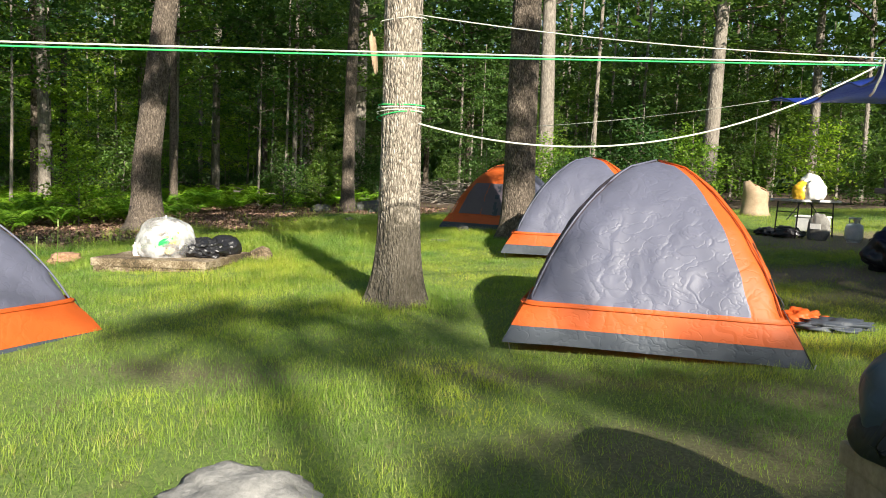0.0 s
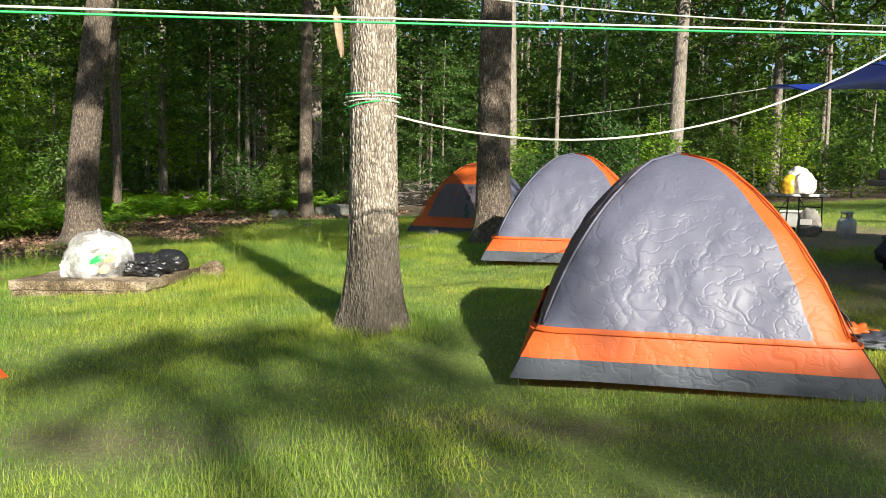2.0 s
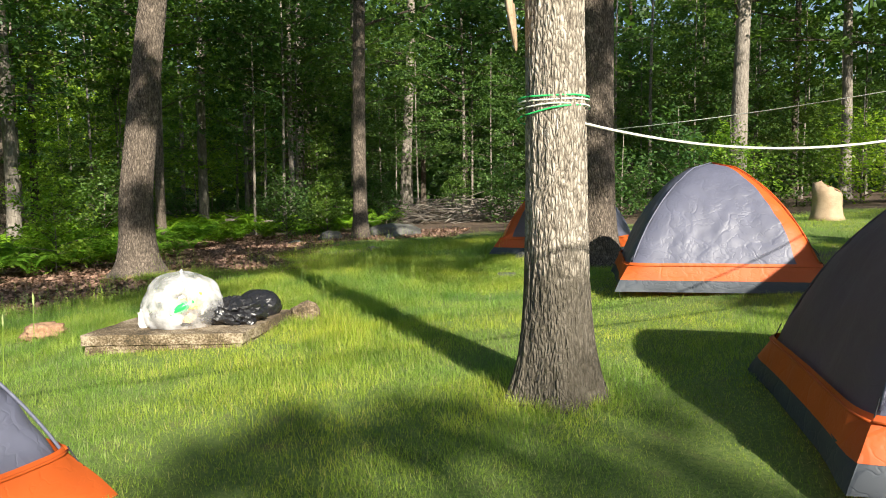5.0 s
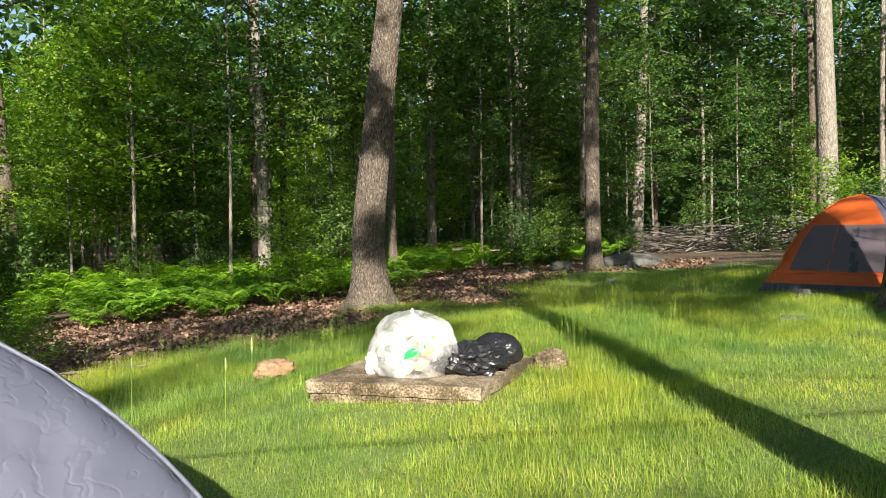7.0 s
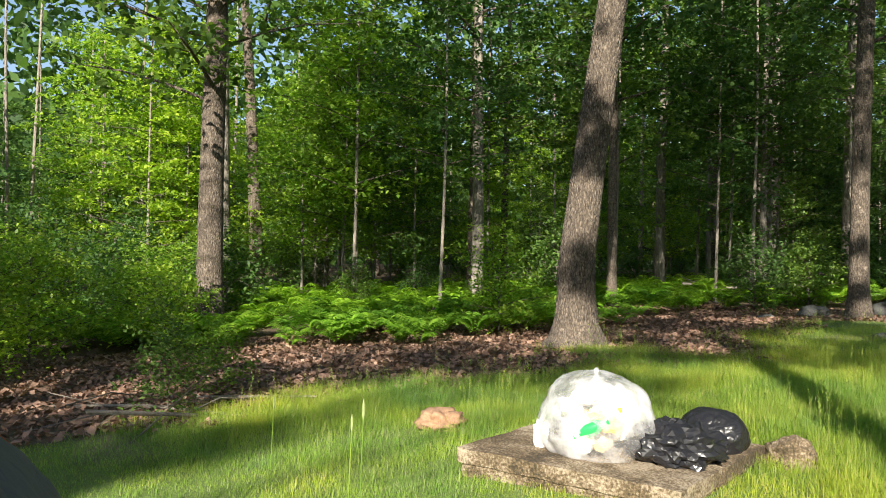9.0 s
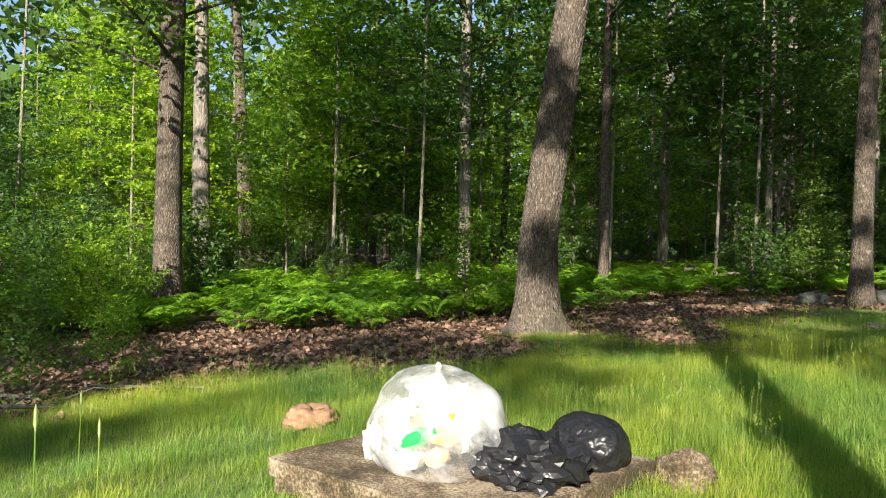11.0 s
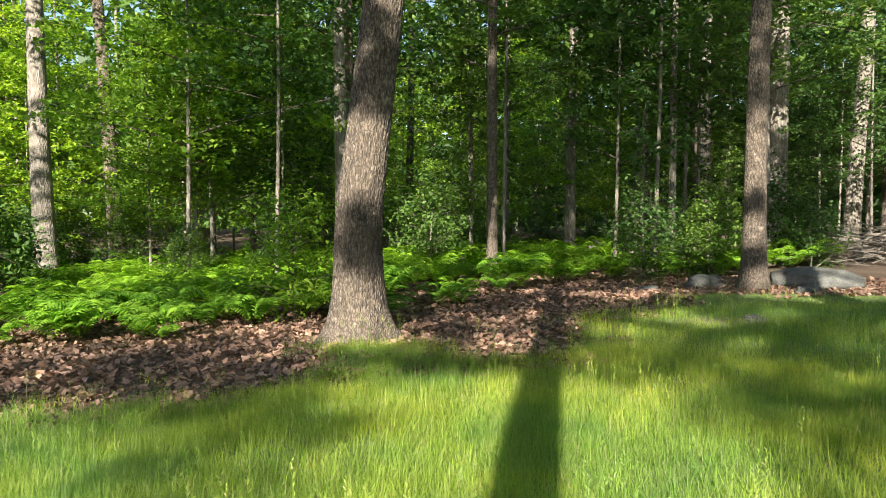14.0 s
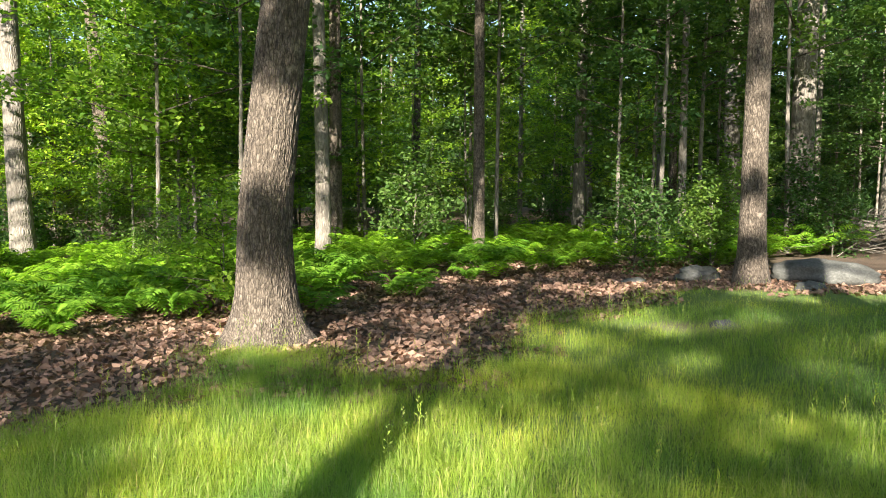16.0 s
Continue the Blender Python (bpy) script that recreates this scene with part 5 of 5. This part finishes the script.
o = thing("blue_crate", pose(4.95, 7.45, gh(4.95, 7.45), 0, 0, -12), "blue tarp-wrapped crate on short grass", "crate")
part("wrapped_body", lump_bm(1.0, 0.8, 0.48, 0.12, 1.6, 6, 4), BLUE_TARP, o, "", True)
part("clear_lid", box_bm(0.4, 0.3, 0.08, 0.02, (0.1, 0, 0.45)), CLEAR_FILM, o, "clear plastic wrapping")
# cloth dropped beside the tent
put_lump("tent_cloth", 2.95, 5.95, gh(2.95, 5.95), (0.36, 0.28, 0.14), TENT_ORANGE, 3, "crumpled orange tent cloth on grass", "cloth", 0.5)
put_lump("groundsheet", 3.18, 5.8, gh(3.18, 5.8), (0.62, 0.34, 0.10), TENT_TUB, 5, "crumpled grey groundsheet on grass", "cloth", 0.5, 10)
o = thing("stump", pose(5.5, 20.6, gh(5.5, 20.6) - 0.05), "pale broken tree stump standing in grass", "stump")
bm = turned_bm([(0.46, 0), (0.38, 0.15), (0.35, 0.4), (0.34, 0.6), (0.33, 0.86)], 24)
for v in bm.verts:
    v.co.z += max(0.0, v.co.z - 0.3) * (-0.75 * v.co.x + 0.25 * noise.noise(v.co * 6))
    v.co.x += 0.03 * noise.noise(v.co * 5)
part("bark_side", bm, WOOD, o, "", True)
bm = turned_bm([(0.29, 0.855), (0.29, 0.88), (0.1, 0.885)], 24)
for v in bm.verts:
    v.co.z += max(0.0, v.co.z - 0.3) * -0.75 * v.co.x
part("broken_face", bm, MOUND, o, "weathered broken top")


def duffel_on_bench():
    bx, by = 2.14, 1.42
    o = thing("log_bench", pose(bx + 0.05, by, gh(bx, by), 0, 0, 12), "weathered timber bench on trampled grass", "bench")
    part("seat", box_bm(0.6, 0.34, 0.08, 0.015, (0, 0, 0.45)), WOOD, o)
    for sx in (-0.24, 0.24):
        part("leg", box_bm(0.09, 0.28, 0.45, 0.01, (sx, 0, 0)), WOOD, o)
    d = thing("duffel_bag", pose(bx + 0.05, by, gh(bx, by) + 0.525, 0, 0, 12), "grey and black duffel bag on timber bench", "bag")
    part("body", lump_bm(0.68, 0.38, 0.42, 0.08, 1.6, 3, 5), DUFFEL, d, "", True)
    part("end_panel", lump_bm(0.10, 0.24, 0.13, 0.06, 1.6, 4, 4), DUFFEL_DARK, d, "", True).matrix_basis = pose(-0.29, 0, 0.01)
    part("base_panel", lump_bm(0.64, 0.37, 0.12, 0.05, 1.6, 5, 4), DUFFEL_DARK, d, "", True)
    cord("handle", [(-0.16, -0.10, 0.30), (-0.12, -0.12, 0.38), (0.05, -0.12, 0.40), (0.10, -0.10, 0.31)], 0.012, DUFFEL_DARK, d)
    part("buckle", box_bm(0.035, 0.012, 0.03, 0.004, (-0.30, -0.165, 0.17)), STEEL, d, "small bright metal buckle")
    cord("strap", [(-0.26, -0.14, 0.27), (-0.34, -0.17, 0.21), (-0.41, -0.18, 0.11), (-0.38, -0.18, 0.08), (-0.27, -0.17, 0.12)], 0.013, DUFFEL_DARK, d)


duffel_on_bench()


# ---- brush pile and fallen wood ----
def brush(cx, cy, rx, ry, h, count, seed, label):
    rg = random.Random(seed)
    pieces = []
    for k in range(count):
        x, y = cx + rg.uniform(-rx, rx), cy + rg.uniform(-ry, ry)
        a, ln = rg.uniform(0, 3.14), rg.uniform(0.8, 3.2)
        z = gh(x, y) + rg.random() ** 1.5 * h
        d = Vector((math.cos(a), math.sin(a), rg.uniform(-0.25, 0.35))) * ln / 2
        r = rg.choice((0.007, 0.01, 0.012, 0.016, 0.022, 0.04))
        c = Vector((x, y, z))
        m = Vector((rg.uniform(-0.1, 0.1), rg.uniform(-0.1, 0.1), rg.uniform(-0.05, 0.12)))
        pieces.append(tube([c - d, c + m, c + d], [r, r * 0.85, r * 0.5], 6))
    v, f = joined(pieces)
    tagged(linked("brush_pile", v, f, DEADWOOD, None, "", True), label, "brush pile", kind="stuff")


brush(-4.6, 29.8, 4.2, 2.0, 0.9, 420, 3, "tangled pale brush pile at the edge of the woods")
brush(-11.5, 28.0, 3.0, 2.5, 0.5, 60, 6, "fallen branches among ferns")
brush(-20, 15, 4.0, 4.0, 0.25, 26, 8, "fallen branches in leaf litter")
brush(-9.7, 7.0, 1.0, 0.8, 0.06, 9, 9, "fallen twigs in leaf litter")


for i, (x, y, sc) in enumerate([(-3.2, 27.0, 1.5), (-7.6, 27.0, 1.0), (-1.0, 26.0, 1.6), (0.8, 25.2, 1.6), (2.6, 25.8, 1.8), (4.5, 26.8, 1.7), (6.8, 27.5, 1.8),
                                (-9.8, 24.8, 1.0), (9.0, 28.0, 1.9), (11.5, 28.0, 1.9), (-0.2, 23.9, 0.9)]):
    tree(x, y, mesh_of("trunk", *tube([(0, 0, -0.05), (0.02, 0, 0.5 * sc), (0, 0.03, 1.1 * sc)], [0.016, 0.012, 0.005]), BARK_SMOOTH), None, (SHRUBS + BRIGHT_SHRUBS)[i % 3],
         "rounded leafy shrub at the edge of the woods", "shrubs", scale=sc, turn=i * 83, category="shrub", name="shrub")

# saplings at the edge of the litter
for i, (x, y, sc) in enumerate([(-9.4, 6.85, 0.62), (-11.6, 14.6, 1.25), (-10.4, 7.9, 0.55), (-12.8, 4.6, 1.2), (-13.5, 6.0, 1.5), (-15.2, 7.0, 1.7), (-14.4, 4.0, 1.6), (-17.5, 6.5, 1.9), (-16.2, 9.3, 1.5),
                                (-18.5, 9.5, 1.8), (-19.5, 12.0, 1.8), (-14.6, 9.0, 1.0), (-21, 9, 2.0), (-12.2, 3.0, 1.3)]):
    tree(x, y, mesh_of("trunk", *tube([(0, 0, -0.05), (0.02, 0, 0.5 * sc), (0, 0.03, 1.1 * sc)], [0.016, 0.012, 0.005]), BARK_SMOOTH), None, BIG_SHRUBS[i % 3 > 0] if sc > 1.25 else BRIGHT_SHRUBS[0] if i % 3 else SHRUBS[1],
         "sunlit leafy sapling in leaf litter", "shrubs", scale=sc * 0.62 if sc > 1.25 else sc, turn=i * 50, category="shrub", name="shrub")
